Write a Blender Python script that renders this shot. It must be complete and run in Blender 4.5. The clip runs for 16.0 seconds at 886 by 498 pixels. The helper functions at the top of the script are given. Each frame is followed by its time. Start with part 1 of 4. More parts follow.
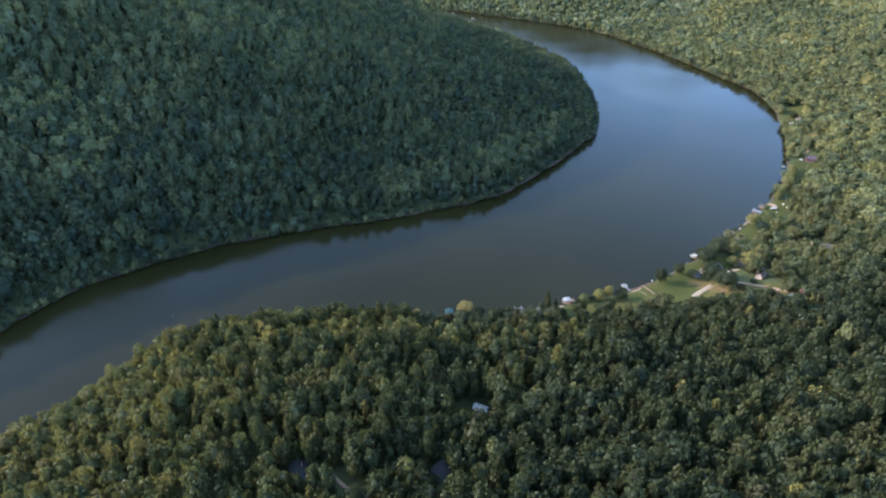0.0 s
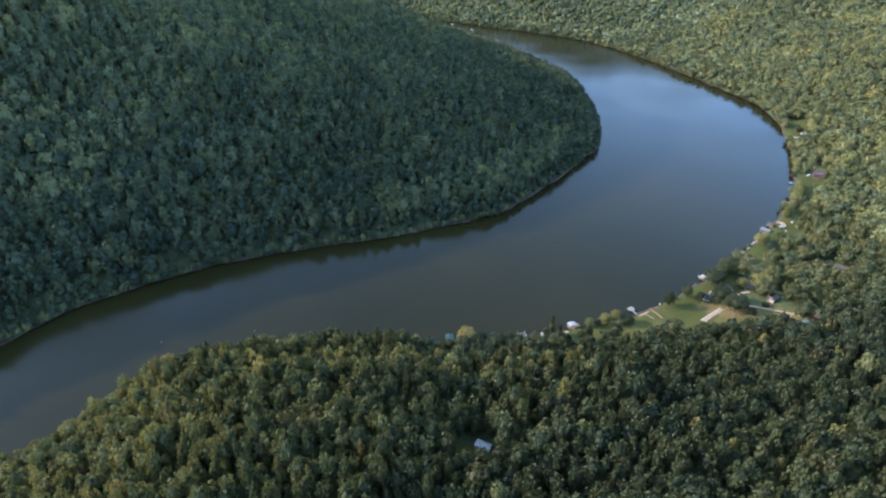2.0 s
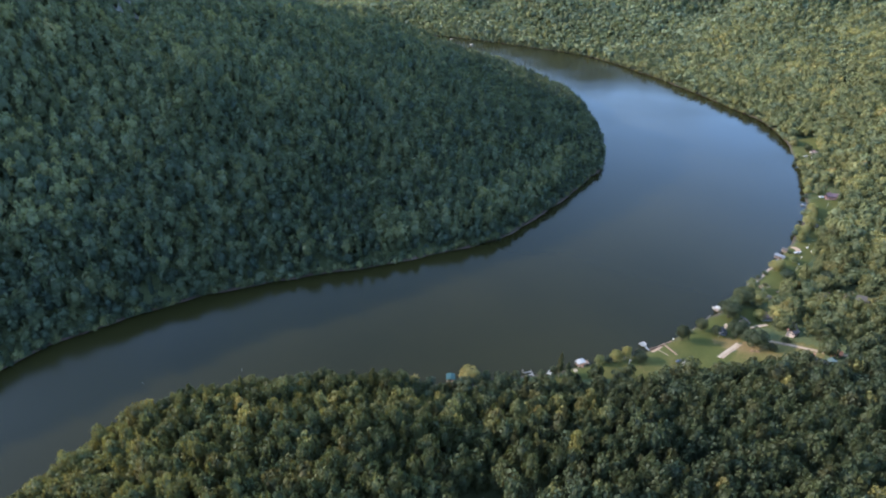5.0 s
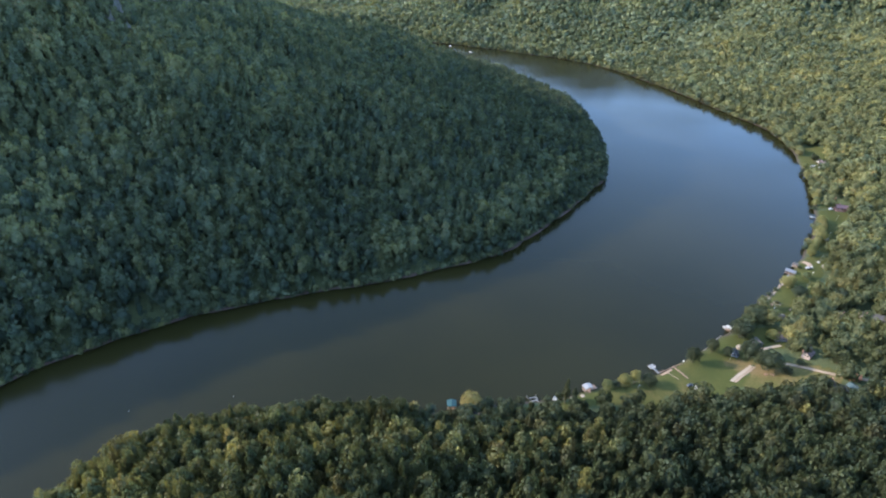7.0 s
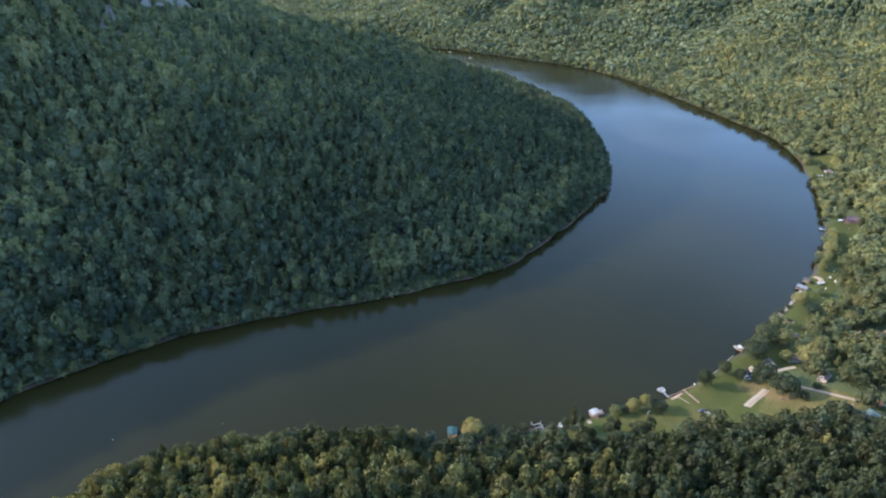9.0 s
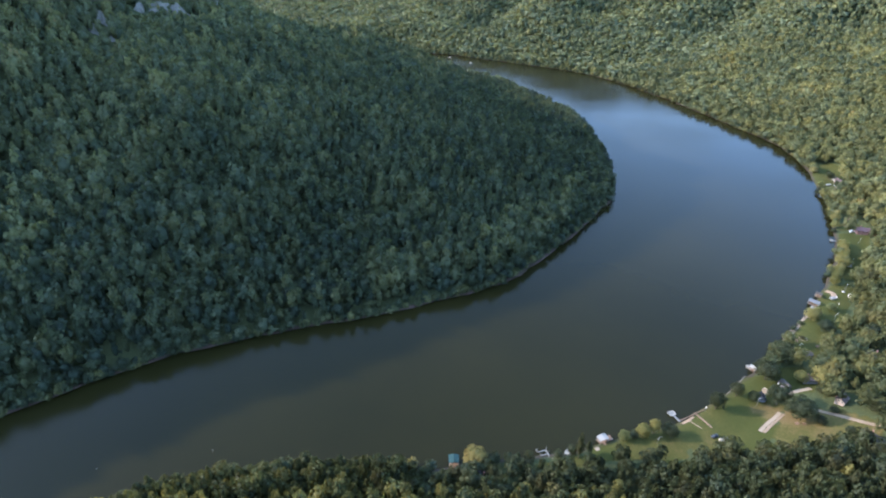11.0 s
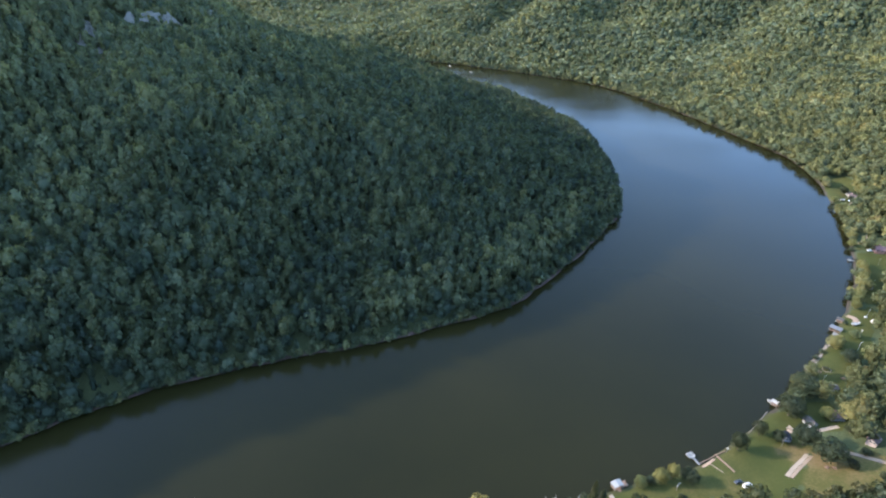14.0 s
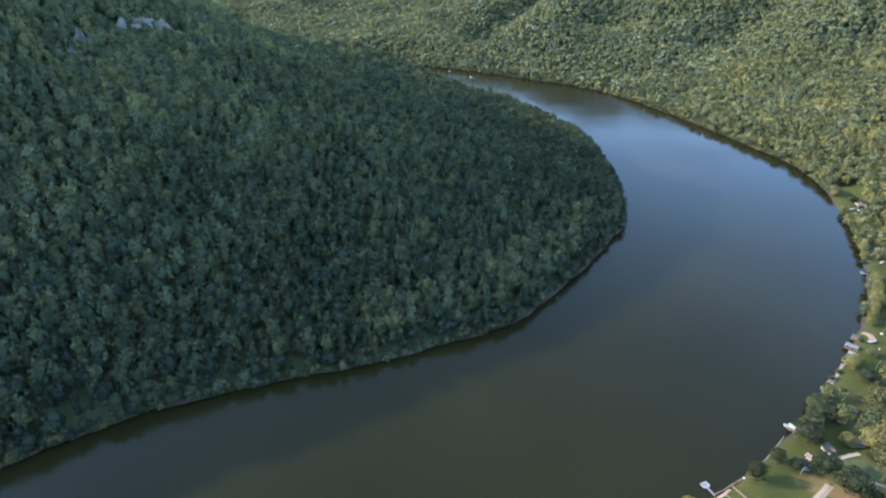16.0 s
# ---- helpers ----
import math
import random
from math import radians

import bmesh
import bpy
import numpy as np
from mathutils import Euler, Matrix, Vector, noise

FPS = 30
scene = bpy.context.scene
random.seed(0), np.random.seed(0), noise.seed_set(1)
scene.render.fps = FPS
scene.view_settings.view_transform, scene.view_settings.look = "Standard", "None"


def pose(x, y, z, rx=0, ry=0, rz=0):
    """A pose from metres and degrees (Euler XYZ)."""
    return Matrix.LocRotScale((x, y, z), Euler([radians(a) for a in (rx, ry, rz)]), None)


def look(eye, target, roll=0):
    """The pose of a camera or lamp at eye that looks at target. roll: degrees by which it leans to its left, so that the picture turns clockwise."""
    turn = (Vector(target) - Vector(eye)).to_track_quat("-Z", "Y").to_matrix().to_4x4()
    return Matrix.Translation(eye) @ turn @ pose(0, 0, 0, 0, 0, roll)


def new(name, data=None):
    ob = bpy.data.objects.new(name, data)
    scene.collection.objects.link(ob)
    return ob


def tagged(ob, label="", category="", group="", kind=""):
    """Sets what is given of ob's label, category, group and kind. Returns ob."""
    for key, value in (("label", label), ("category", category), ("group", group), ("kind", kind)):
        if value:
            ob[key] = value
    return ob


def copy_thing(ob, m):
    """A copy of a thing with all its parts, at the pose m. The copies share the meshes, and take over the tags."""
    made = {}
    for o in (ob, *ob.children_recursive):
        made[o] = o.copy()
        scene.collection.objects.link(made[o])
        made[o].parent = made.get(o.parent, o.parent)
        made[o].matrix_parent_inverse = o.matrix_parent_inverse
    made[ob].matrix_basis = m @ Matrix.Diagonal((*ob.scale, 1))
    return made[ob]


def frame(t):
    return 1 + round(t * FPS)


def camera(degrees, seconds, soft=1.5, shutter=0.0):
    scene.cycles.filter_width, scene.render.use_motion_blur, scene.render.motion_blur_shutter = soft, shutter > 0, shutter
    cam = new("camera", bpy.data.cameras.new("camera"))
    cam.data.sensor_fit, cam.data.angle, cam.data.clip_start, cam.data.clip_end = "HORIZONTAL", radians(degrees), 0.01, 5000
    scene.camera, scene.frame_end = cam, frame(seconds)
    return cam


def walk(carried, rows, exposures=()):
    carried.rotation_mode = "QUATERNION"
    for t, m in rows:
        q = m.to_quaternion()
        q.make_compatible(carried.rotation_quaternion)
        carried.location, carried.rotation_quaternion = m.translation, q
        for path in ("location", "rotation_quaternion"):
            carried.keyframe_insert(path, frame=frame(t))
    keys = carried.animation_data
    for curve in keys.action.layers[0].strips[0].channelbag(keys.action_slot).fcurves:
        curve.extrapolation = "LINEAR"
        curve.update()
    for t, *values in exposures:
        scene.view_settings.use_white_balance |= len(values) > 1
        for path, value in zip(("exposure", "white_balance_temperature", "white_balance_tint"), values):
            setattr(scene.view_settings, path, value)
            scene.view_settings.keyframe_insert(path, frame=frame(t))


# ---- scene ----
cam = camera(77.2, 16.0, 2.1)
PATH = [
    (0, (1.576, -132.988, 239.257), (1.615, -131.312, 238.166), 0.9),
    (0.5, (1.375, -128.931, 239.344), (1.415, -127.252, 238.258), 0.9),
    (1, (1.326, -124.575, 239.485), (1.368, -122.891, 238.406), 0.9),
    (1.5, (1.137, -120.423, 239.615), (1.179, -118.736, 238.541), 0.9),
    (2, (0.987, -116.12, 239.748), (1.03, -114.429, 238.682), 1.0),
    (2.5, (0.824, -112.026, 239.893), (0.868, -110.332, 238.83), 1.0),
    (3, (0.698, -107.692, 240.001), (0.744, -105.995, 238.945), 1.0),
    (3.5, (0.599, -103.544, 240.064), (0.645, -101.844, 239.012), 1.0),
    (4, (0.442, -99.132, 240.069), (0.489, -97.428, 239.023), 1.0),
    (4.2, (0.395, -97.434, 240.075), (0.442, -95.728, 239.032), 1.0),
    (6.5, (0.045, -78.391, 240.217), (0.095, -76.672, 239.195), 1.0),
    (7, (0.006, -73.982, 240.242), (0.056, -72.261, 239.224), 0.9),
    (7.5, (-0.048, -69.84, 240.285), (0.003, -68.118, 239.269), 1.0),
    (8, (0.0, -65.545, 240.33), (0.051, -63.821, 239.318), 0.9),
    (8.5, (-0.033, -61.492, 240.366), (0.019, -59.766, 239.356), 1.0),
    (9, (-0.063, -57.199, 240.382), (-0.011, -55.471, 239.376), 0.9),
    (11.5, (-0.433, -36.977, 240.461), (-0.379, -35.242, 239.468), 0.9),
    (12, (-0.505, -32.66, 240.471), (-0.451, -30.923, 239.481), 0.9),
    (12.5, (-0.59, -28.569, 240.491), (-0.535, -26.831, 239.502), 1.0),
    (13, (-0.615, -24.403, 240.515), (-0.561, -22.663, 239.53), 1.0),
    (13.5, (-0.555, -20.359, 240.538), (-0.5, -18.618, 239.555), 0.9),
    (14, (-0.651, -16.162, 240.538), (-0.596, -14.418, 239.56), 0.9),
    (14.5, (-0.852, -12.144, 240.552), (-0.797, -10.4, 239.576), 0.9),
    (15, (-1.06, -7.958, 240.591), (-1.004, -6.212, 239.618), 0.9),
    (15.5, (-1.173, -3.782, 240.671), (-1.116, -2.034, 239.7), 0.9),
    (16, (-1.321, 0.484, 240.711), (-1.263, 2.233, 239.743), 0.9),
]
walk(cam, [(t, look(eye, target, roll)) for t, eye, target, roll in PATH], [(0, 2.6, 4850, 13), (16, 2.6, 4850, 13)])

# ---------------------------------------------------------------- light
SUN_ELEV, SUN_FROM = 21.8, (-0.988, 0.156)      # low sun over the gorge wall
world = bpy.data.worlds.new("sky")
scene.world = world
world.use_nodes = True
wn = world.node_tree
wn.nodes.clear()
w_out = wn.nodes.new("ShaderNodeOutputWorld")
w_bg = wn.nodes.new("ShaderNodeBackground")
w_sky = wn.nodes.new("ShaderNodeTexSky")
w_sky.sky_type = "NISHITA"
w_sky.sun_disc = False
w_sky.sun_elevation = radians(SUN_ELEV)
w_sky.sun_rotation = math.atan2(SUN_FROM[0], SUN_FROM[1])
w_sky.air_density, w_sky.dust_density, w_sky.ozone_density = 1.0, 1.5, 1.6
w_bg.inputs["Strength"].default_value = 0.15
w_tc = wn.nodes.new("ShaderNodeTexCoord")
w_map = wn.nodes.new("ShaderNodeMapping")
w_map.inputs["Scale"].default_value = (1.0, 1.0, 2.2)
w_noise = wn.nodes.new("ShaderNodeTexNoise")
w_noise.inputs["Scale"].default_value, w_noise.inputs["Detail"].default_value = 2.6, 6
w_ramp = wn.nodes.new("ShaderNodeValToRGB")
w_ramp.color_ramp.elements[0].position, w_ramp.color_ramp.elements[0].color = 0.42, (0.26, 0.26, 0.26, 1)
w_ramp.color_ramp.elements[1].position, w_ramp.color_ramp.elements[1].color = 0.75, (0.55, 0.55, 0.55, 1)
w_mix = wn.nodes.new("ShaderNodeMix")
w_mix.data_type = "RGBA"
w_mix.inputs[7].default_value = (2.75, 3.15, 3.2, 1)       # thin broken cloud
wn.links.new(w_tc.outputs["Generated"], w_map.inputs[0])
wn.links.new(w_map.outputs[0], w_noise.inputs["Vector"])
wn.links.new(w_noise.outputs["Fac"], w_ramp.inputs[0])
wn.links.new(w_ramp.outputs[0], w_mix.inputs[0])
wn.links.new(w_sky.outputs[0], w_mix.inputs[6])
wn.links.new(w_mix.outputs[2], w_bg.inputs[0])
wn.links.new(w_bg.outputs[0], w_out.inputs[0])

sun_data = bpy.data.lights.new("sun", "SUN")
sun_data.energy, sun_data.angle, sun_data.color = 2.1, radians(0.5), (1.0, 0.76, 0.48)
sun = new("sun", sun_data)
_ce = math.cos(radians(SUN_ELEV))
_sd = Vector((SUN_FROM[0] * _ce, SUN_FROM[1] * _ce, math.sin(radians(SUN_ELEV))))
sun.matrix_world = Matrix.Translation((-600, 200, 700)) @ _sd.to_track_quat("Z", "Y").to_matrix().to_4x4()


# ---------------------------------------------------------------- materials
def material(name, rough=0.8, metal=0.0):
    m = bpy.data.materials.new(name)
    m.use_nodes = True
    nt = m.node_tree
    bsdf = nt.nodes["Principled BSDF"]
    bsdf.inputs["Roughness"].default_value = rough
    bsdf.inputs["Metallic"].default_value = metal
    return m, nt, bsdf


def noise_node(nt, scale, detail=4.0, rough=0.6, space="Object"):
    tc = nt.nodes.new("ShaderNodeTexCoord")
    n = nt.nodes.new("ShaderNodeTexNoise")
    n.inputs["Scale"].default_value = scale
    n.inputs["Detail"].default_value = detail
    n.inputs["Roughness"].default_value = rough
    nt.links.new(tc.outputs[space], n.inputs["Vector"])
    return n.outputs["Fac"]


def ramp(nt, fac, stops):
    r = nt.nodes.new("ShaderNodeValToRGB")
    while len(r.color_ramp.elements) < len(stops):
        r.color_ramp.elements.new(0.5)
    for e, (p, c) in zip(r.color_ramp.elements, stops):
        e.position, e.color = p, (*c, 1)
    nt.links.new(fac, r.inputs["Fac"])
    return r.outputs["Color"]


def mix(nt, fac, a, b, mode="MIX"):
    n = nt.nodes.new("ShaderNodeMix")
    n.data_type, n.blend_type = "RGBA", mode
    for sock, v in ((n.inputs[0], fac), (n.inputs[6], a), (n.inputs[7], b)):
        if isinstance(v, bpy.types.NodeSocket):
            nt.links.new(v, sock)
        elif isinstance(v, tuple):
            sock.default_value = (*v, 1)
        else:
            sock.default_value = v
    return n.outputs[2]


def math_node(nt, op, a, b=0.0, clamp=False):
    n = nt.nodes.new("ShaderNodeMath")
    n.operation, n.use_clamp = op, clamp
    for sock, v in zip(n.inputs, (a, b)):
        if isinstance(v, bpy.types.NodeSocket):
            nt.links.new(v, sock)
        else:
            sock.default_value = v
    return n.outputs[0]


def bump(nt, bsdf, height, strength, dist):
    b = nt.nodes.new("ShaderNodeBump")
    b.inputs["Strength"].default_value = strength
    b.inputs["Distance"].default_value = dist
    nt.links.new(height, b.inputs["Height"])
    nt.links.new(b.outputs[0], bsdf.inputs["Normal"])


FOLIAGE_STOPS = [
    (0.00, (0.027, 0.034, 0.016)),
    (0.30, (0.048, 0.055, 0.022)),
    (0.62, (0.083, 0.085, 0.032)),
    (0.86, (0.132, 0.128, 0.044)),
    (0.955, (0.158, 0.145, 0.050)),
    (1.00, (0.168, 0.124, 0.044)),
]
# tree to tree colour casts; the blue end also stands in for haze
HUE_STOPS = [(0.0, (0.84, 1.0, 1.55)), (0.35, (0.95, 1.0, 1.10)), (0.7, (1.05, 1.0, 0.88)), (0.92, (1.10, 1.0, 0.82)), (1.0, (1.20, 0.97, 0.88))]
LEAF_GLOSS = 0.17      # dull wax of late summer leaves
WILLOW_STOPS = [(0.0, (0.080, 0.088, 0.031)), (0.45, (0.130, 0.130, 0.044)), (0.8, (0.150, 0.142, 0.050)), (1.0, (0.18, 0.143, 0.050))]


def attribute(nt, name):
    at = nt.nodes.new("ShaderNodeAttribute")
    at.attribute_name = name
    return at.outputs["Fac"]


def foliage(name, single, shift=0.0, spread=0.85, stops=FOLIAGE_STOPS):
    """Waxy leaves; tone and hue are drawn once for each tree, with small shifts between boughs and a core darkened for
    shade.
    """
    m, nt, bsdf = material(name, 0.6)
    if single:
        info = nt.nodes.new("ShaderNodeObjectInfo")
        tone = info.outputs["Random"]
        hue = math_node(nt, "ADD", math_node(nt, "MULTIPLY", math_node(nt, "FRACT", math_node(nt, "MULTIPLY", tone, 37.7)), 0.6), 0.4)
        bough_shade = attribute(nt, "bough_shade")
    else:
        tone, hue, bough_shade = attribute(nt, "tone"), attribute(nt, "hue"), 0.0
    geo = nt.nodes.new("ShaderNodeNewGeometry")
    patch_n = nt.nodes.new("ShaderNodeTexNoise")
    patch_n.inputs["Scale"].default_value, patch_n.inputs["Detail"].default_value = 0.012, 4
    nt.links.new(geo.outputs["Position"], patch_n.inputs["Vector"])
    leaf = noise_node(nt, 1.6, 3, 0.7)
    t = math_node(nt, "ADD", math_node(nt, "MULTIPLY", tone, spread), math_node(nt, "MULTIPLY", math_node(nt, "SUBTRACT", patch_n.outputs["Fac"], 0.5), 0.6))
    t = math_node(nt, "ADD", t, math_node(nt, "MULTIPLY", math_node(nt, "SUBTRACT", leaf, 0.5), 0.14))
    t = math_node(nt, "ADD", t, bough_shade)
    t = math_node(nt, "ADD", t, shift + 0.05, True)
    cast = ramp(nt, hue, HUE_STOPS)
    col = mix(nt, 1.0, ramp(nt, t, stops), cast, "MULTIPLY")
    nt.links.new(col, bsdf.inputs["Base Color"])
    bsdf.inputs["Specular IOR Level"].default_value = LEAF_GLOSS
    tr = nt.nodes.new("ShaderNodeBsdfTranslucent")
    nt.links.new(mix(nt, 1.0, col, (1.4, 1.35, 0.75), "MULTIPLY"), tr.inputs["Color"])
    mx = nt.nodes.new("ShaderNodeMixShader")
    mx.inputs[0].default_value = 0.30
    out = nt.nodes["Material Output"]
    nt.links.new(bsdf.outputs[0], mx.inputs[1])
    nt.links.new(tr.outputs[0], mx.inputs[2])
    nt.links.new(mx.outputs[0], out.inputs["Surface"])
    return m


M_LEAF = foliage("foliage_woods", False)
M_LEAF_ONE = foliage("foliage_tree", True)
M_LEAF_DARK = foliage("foliage_lawn_tree", True, -0.06, 0.24)
M_LEAF_YELLOW = foliage("foliage_willow", True, 0.0, 0.9, WILLOW_STOPS)


def plain(name, col, rough=0.8, metal=0.0, scale=1.2, vary=0.35, relief=0.0):
    """A surface of one colour, with stains and grain."""
    m, nt, bsdf = material(name, rough, metal)
    big = noise_node(nt, scale * 0.25, 4)
    fine = noise_node(nt, scale * 5, 5, 0.7)
    dark = tuple(c * (1 - vary) for c in col)
    light = tuple(min(1, c * (1 + vary * 0.5)) for c in col)
    f = math_node(nt, "ADD", math_node(nt, "MULTIPLY", big, 0.7), math_node(nt, "MULTIPLY", fine, 0.3))
    nt.links.new(ramp(nt, f, [(0.3, dark), (0.7, light)]), bsdf.inputs["Base Color"])
    if relief:
        bump(nt, bsdf, fine, 0.5, relief)
    if rough > 0.5:
        bsdf.inputs["Specular IOR Level"].default_value = 0.2
    return m


M_BARK = plain("bark", (0.11, 0.085, 0.06), 0.9, 0, 2, 0.4, 0.03)
M_WHITE = plain("white_paint", (0.37, 0.34, 0.285), 0.6, 0, 0.8, 0.18)
M_WHITE_METAL = plain("white_metal_roof", (0.265, 0.248, 0.215), 0.65, 0.0, 0.6, 0.2)
M_TEAL = plain("teal_metal_roof", (0.026, 0.055, 0.050), 0.6, 0.0, 0.6, 0.3)
M_DECK = plain("weathered_boards", (0.28, 0.255, 0.22), 0.85, 0, 1.5, 0.35, 0.02)
M_DECK_PALE = plain("pale_boards", (0.19, 0.178, 0.158), 0.7, 0, 1.5, 0.2, 0.02)
M_BROWN = plain("stained_boards", (0.21, 0.135, 0.085), 0.85, 0, 1.2, 0.35, 0.02)
M_STEEL = plain("galvanised_steel", (0.55, 0.56, 0.57), 0.4, 0.8, 2, 0.2)
M_GREYROOF = plain("grey_shingles", (0.085, 0.072, 0.058), 0.9, 0, 1.6, 0.35, 0.03)
M_DARKROOF = plain("dark_shingles", (0.034, 0.032, 0.032), 0.85, 0, 1.6, 0.3, 0.03)
M_PINKROOF = plain("reddish_shingles", (0.125, 0.092, 0.08), 0.85, 0, 1.4, 0.25, 0.03)
M_REDROOF = plain("rust_red_roof", (0.22, 0.115, 0.10), 0.75, 0, 1.2, 0.35, 0.02)
M_SIDING = plain("cream_siding", (0.26, 0.205, 0.165), 0.8, 0, 1, 0.15, 0.01)
M_BRICK = plain("brick_wall", (0.27, 0.15, 0.115), 0.9, 0, 2, 0.3, 0.02)
M_GREYWALL = plain("grey_siding", (0.24, 0.235, 0.23), 0.8, 0, 1, 0.2, 0.01)
M_CONCRETE = plain("concrete", (0.235, 0.182, 0.125), 0.9, 0, 0.5, 0.22, 0.01)
M_GRAVEL = plain("gravel_drive", (0.205, 0.150, 0.096), 0.95, 0, 0.6, 0.3, 0.03)
M_DIRT = plain("bare_earth", (0.24, 0.165, 0.105), 0.95, 0, 0.5, 0.35, 0.05)
M_ROCK = plain("limestone_cliff", (0.21, 0.195, 0.165), 0.9, 0, 0.35, 0.5, 0.3)
M_TRACK = plain("rutted_track", (0.17, 0.125, 0.08), 0.95, 0, 0.5, 0.4, 0.05)
M_MUD = plain("bank_mud", (0.085, 0.056, 0.044), 0.9, 0, 0.25, 0.55, 0.1)
M_SAND = plain("sandy_earth", (0.38, 0.25, 0.145), 0.95, 0, 0.5, 0.3, 0.05)
M_STONE = plain("bank_stones", (0.27, 0.22, 0.168), 0.9, 0, 1.0, 0.4, 0.1)
M_CARPAINT = plain("white_car_paint", (0.75, 0.75, 0.76), 0.25, 0, 0.5, 0.08)
M_CARDARK = plain("dark_car_paint", (0.022, 0.022, 0.024), 0.45, 0, 0.5, 0.1)
M_TYRE = plain("tyre_rubber", (0.025, 0.025, 0.025), 0.85, 0, 2, 0.2)
M_ORANGE = plain("orange_canvas", (0.50, 0.20, 0.09), 0.8, 0, 1, 0.3)


def glass():
    m, nt, bsdf = material("window_glass", 0.06)
    bsdf.inputs["Base Color"].default_value = (0.03, 0.035, 0.04, 1)
    bsdf.inputs["Specular IOR Level"].default_value = 0.7
    return m


M_GLASS = glass()


def ground_material():
    m, nt, bsdf = material("ground", 0.95)
    bsdf.inputs["Specular IOR Level"].default_value = 0.08
    at = nt.nodes.new("ShaderNodeAttribute")
    at.attribute_name = "lawn"
    dry = nt.nodes.new("ShaderNodeAttribute")
    dry.attribute_name = "dry"
    geo = nt.nodes.new("ShaderNodeNewGeometry")
    sep = nt.nodes.new("ShaderNodeSeparateXYZ")
    nt.links.new(geo.outputs["Position"], sep.inputs[0])
    big = noise_node(nt, 0.035, 5)
    fine = noise_node(nt, 0.8, 5, 0.7)
    floor = ramp(nt, fine, [(0.3, (0.032, 0.040, 0.017)), (0.7, (0.070, 0.075, 0.030))])
    grass_f = math_node(nt, "ADD", math_node(nt, "ADD", math_node(nt, "MULTIPLY", big, 0.6), math_node(nt, "MULTIPLY", fine, 0.4)), math_node(nt, "MULTIPLY", math_node(nt, "SUBTRACT", dry.outputs["Fac"], 0.5), 0.16))
    grass = ramp(nt, grass_f, [(0.38, (0.041, 0.044, 0.010)), (0.50, (0.060, 0.055, 0.014)), (0.60, (0.098, 0.073, 0.027)), (0.72, (0.128, 0.088, 0.040))])
    mud = ramp(nt, fine, [(0.3, (0.030, 0.025, 0.018)), (0.7, (0.060, 0.047, 0.034))])
    edge = math_node(nt, "ADD", at.outputs["Fac"], math_node(nt, "MULTIPLY", math_node(nt, "SUBTRACT", fine, 0.5), 0.5))
    lawn_f = math_node(nt, "MULTIPLY", math_node(nt, "SUBTRACT", edge, 0.4), 5.0, True)
    col = mix(nt, lawn_f, floor, grass)
    wet = math_node(nt, "SUBTRACT", 1.3, math_node(nt, "ADD", sep.outputs["Z"], math_node(nt, "MULTIPLY", math_node(nt, "SUBTRACT", fine, 0.5), 1.2)))
    shore = math_node(nt, "MULTIPLY", wet, 1.6, True)
    col = mix(nt, math_node(nt, "MULTIPLY", shore, math_node(nt, "SUBTRACT", 1.0, math_node(nt, "MULTIPLY", lawn_f, 0.6))), col, mud)
    nt.links.new(col, bsdf.inputs["Base Color"])
    bump(nt, bsdf, fine, 0.6, 0.25)
    return m


def water_material():
    m, nt, bsdf = material("river_water", 0.06)
    silt = noise_node(nt, 0.006, 4, 0.55)
    nt.links.new(ramp(nt, silt, [(0.3, (0.0098, 0.0096, 0.0027)), (0.7, (0.0150, 0.0136, 0.0038))]), bsdf.inputs["Base Color"])
    bsdf.inputs["IOR"].default_value = 1.333
    bsdf.inputs["Specular IOR Level"].default_value = 0.14
    breeze = noise_node(nt, 0.011, 3, 0.5)
    nt.links.new(ramp(nt, breeze, [(0.35, (0.10, 0.10, 0.10)), (0.7, (0.20, 0.20, 0.20))]), bsdf.inputs["Roughness"])
    tc = nt.nodes.new("ShaderNodeTexCoord")
    mp = nt.nodes.new("ShaderNodeMapping")
    mp.inputs["Scale"].default_value = (0.5, 1.0, 1.0)
    mp.inputs["Rotation"].default_value = (0, 0, 0.5)
    n = nt.nodes.new("ShaderNodeTexNoise")
    n.inputs["Scale"].default_value = 0.55
    n.inputs["Detail"].default_value = 4
    nt.links.new(tc.outputs["Object"], mp.inputs[0])
    nt.links.new(mp.outputs[0], n.inputs["Vector"])
    bump(nt, bsdf, n.outputs["Fac"], 0.12, 0.10)
    return m


M_GROUND = ground_material()
M_WATER = water_material()

# ---------------------------------------------------------------- plan of the river
INNER = [(-500, -3500), (-450, -700), (-430, -320), (-385, -110), (-330, 40), (-273, 135), (-244, 185), (-198, 219), (-154, 245),
         (-108, 261), (-68, 273), (-25, 287), (19, 304), (56, 323), (90, 352), (128, 398), (165, 445), (193, 489), (210, 552),
         (220, 641), (215, 752), (160, 884), (78, 1060), (-60, 1150), (-300, 1190), (-800, 1140), (-3500, 700)]
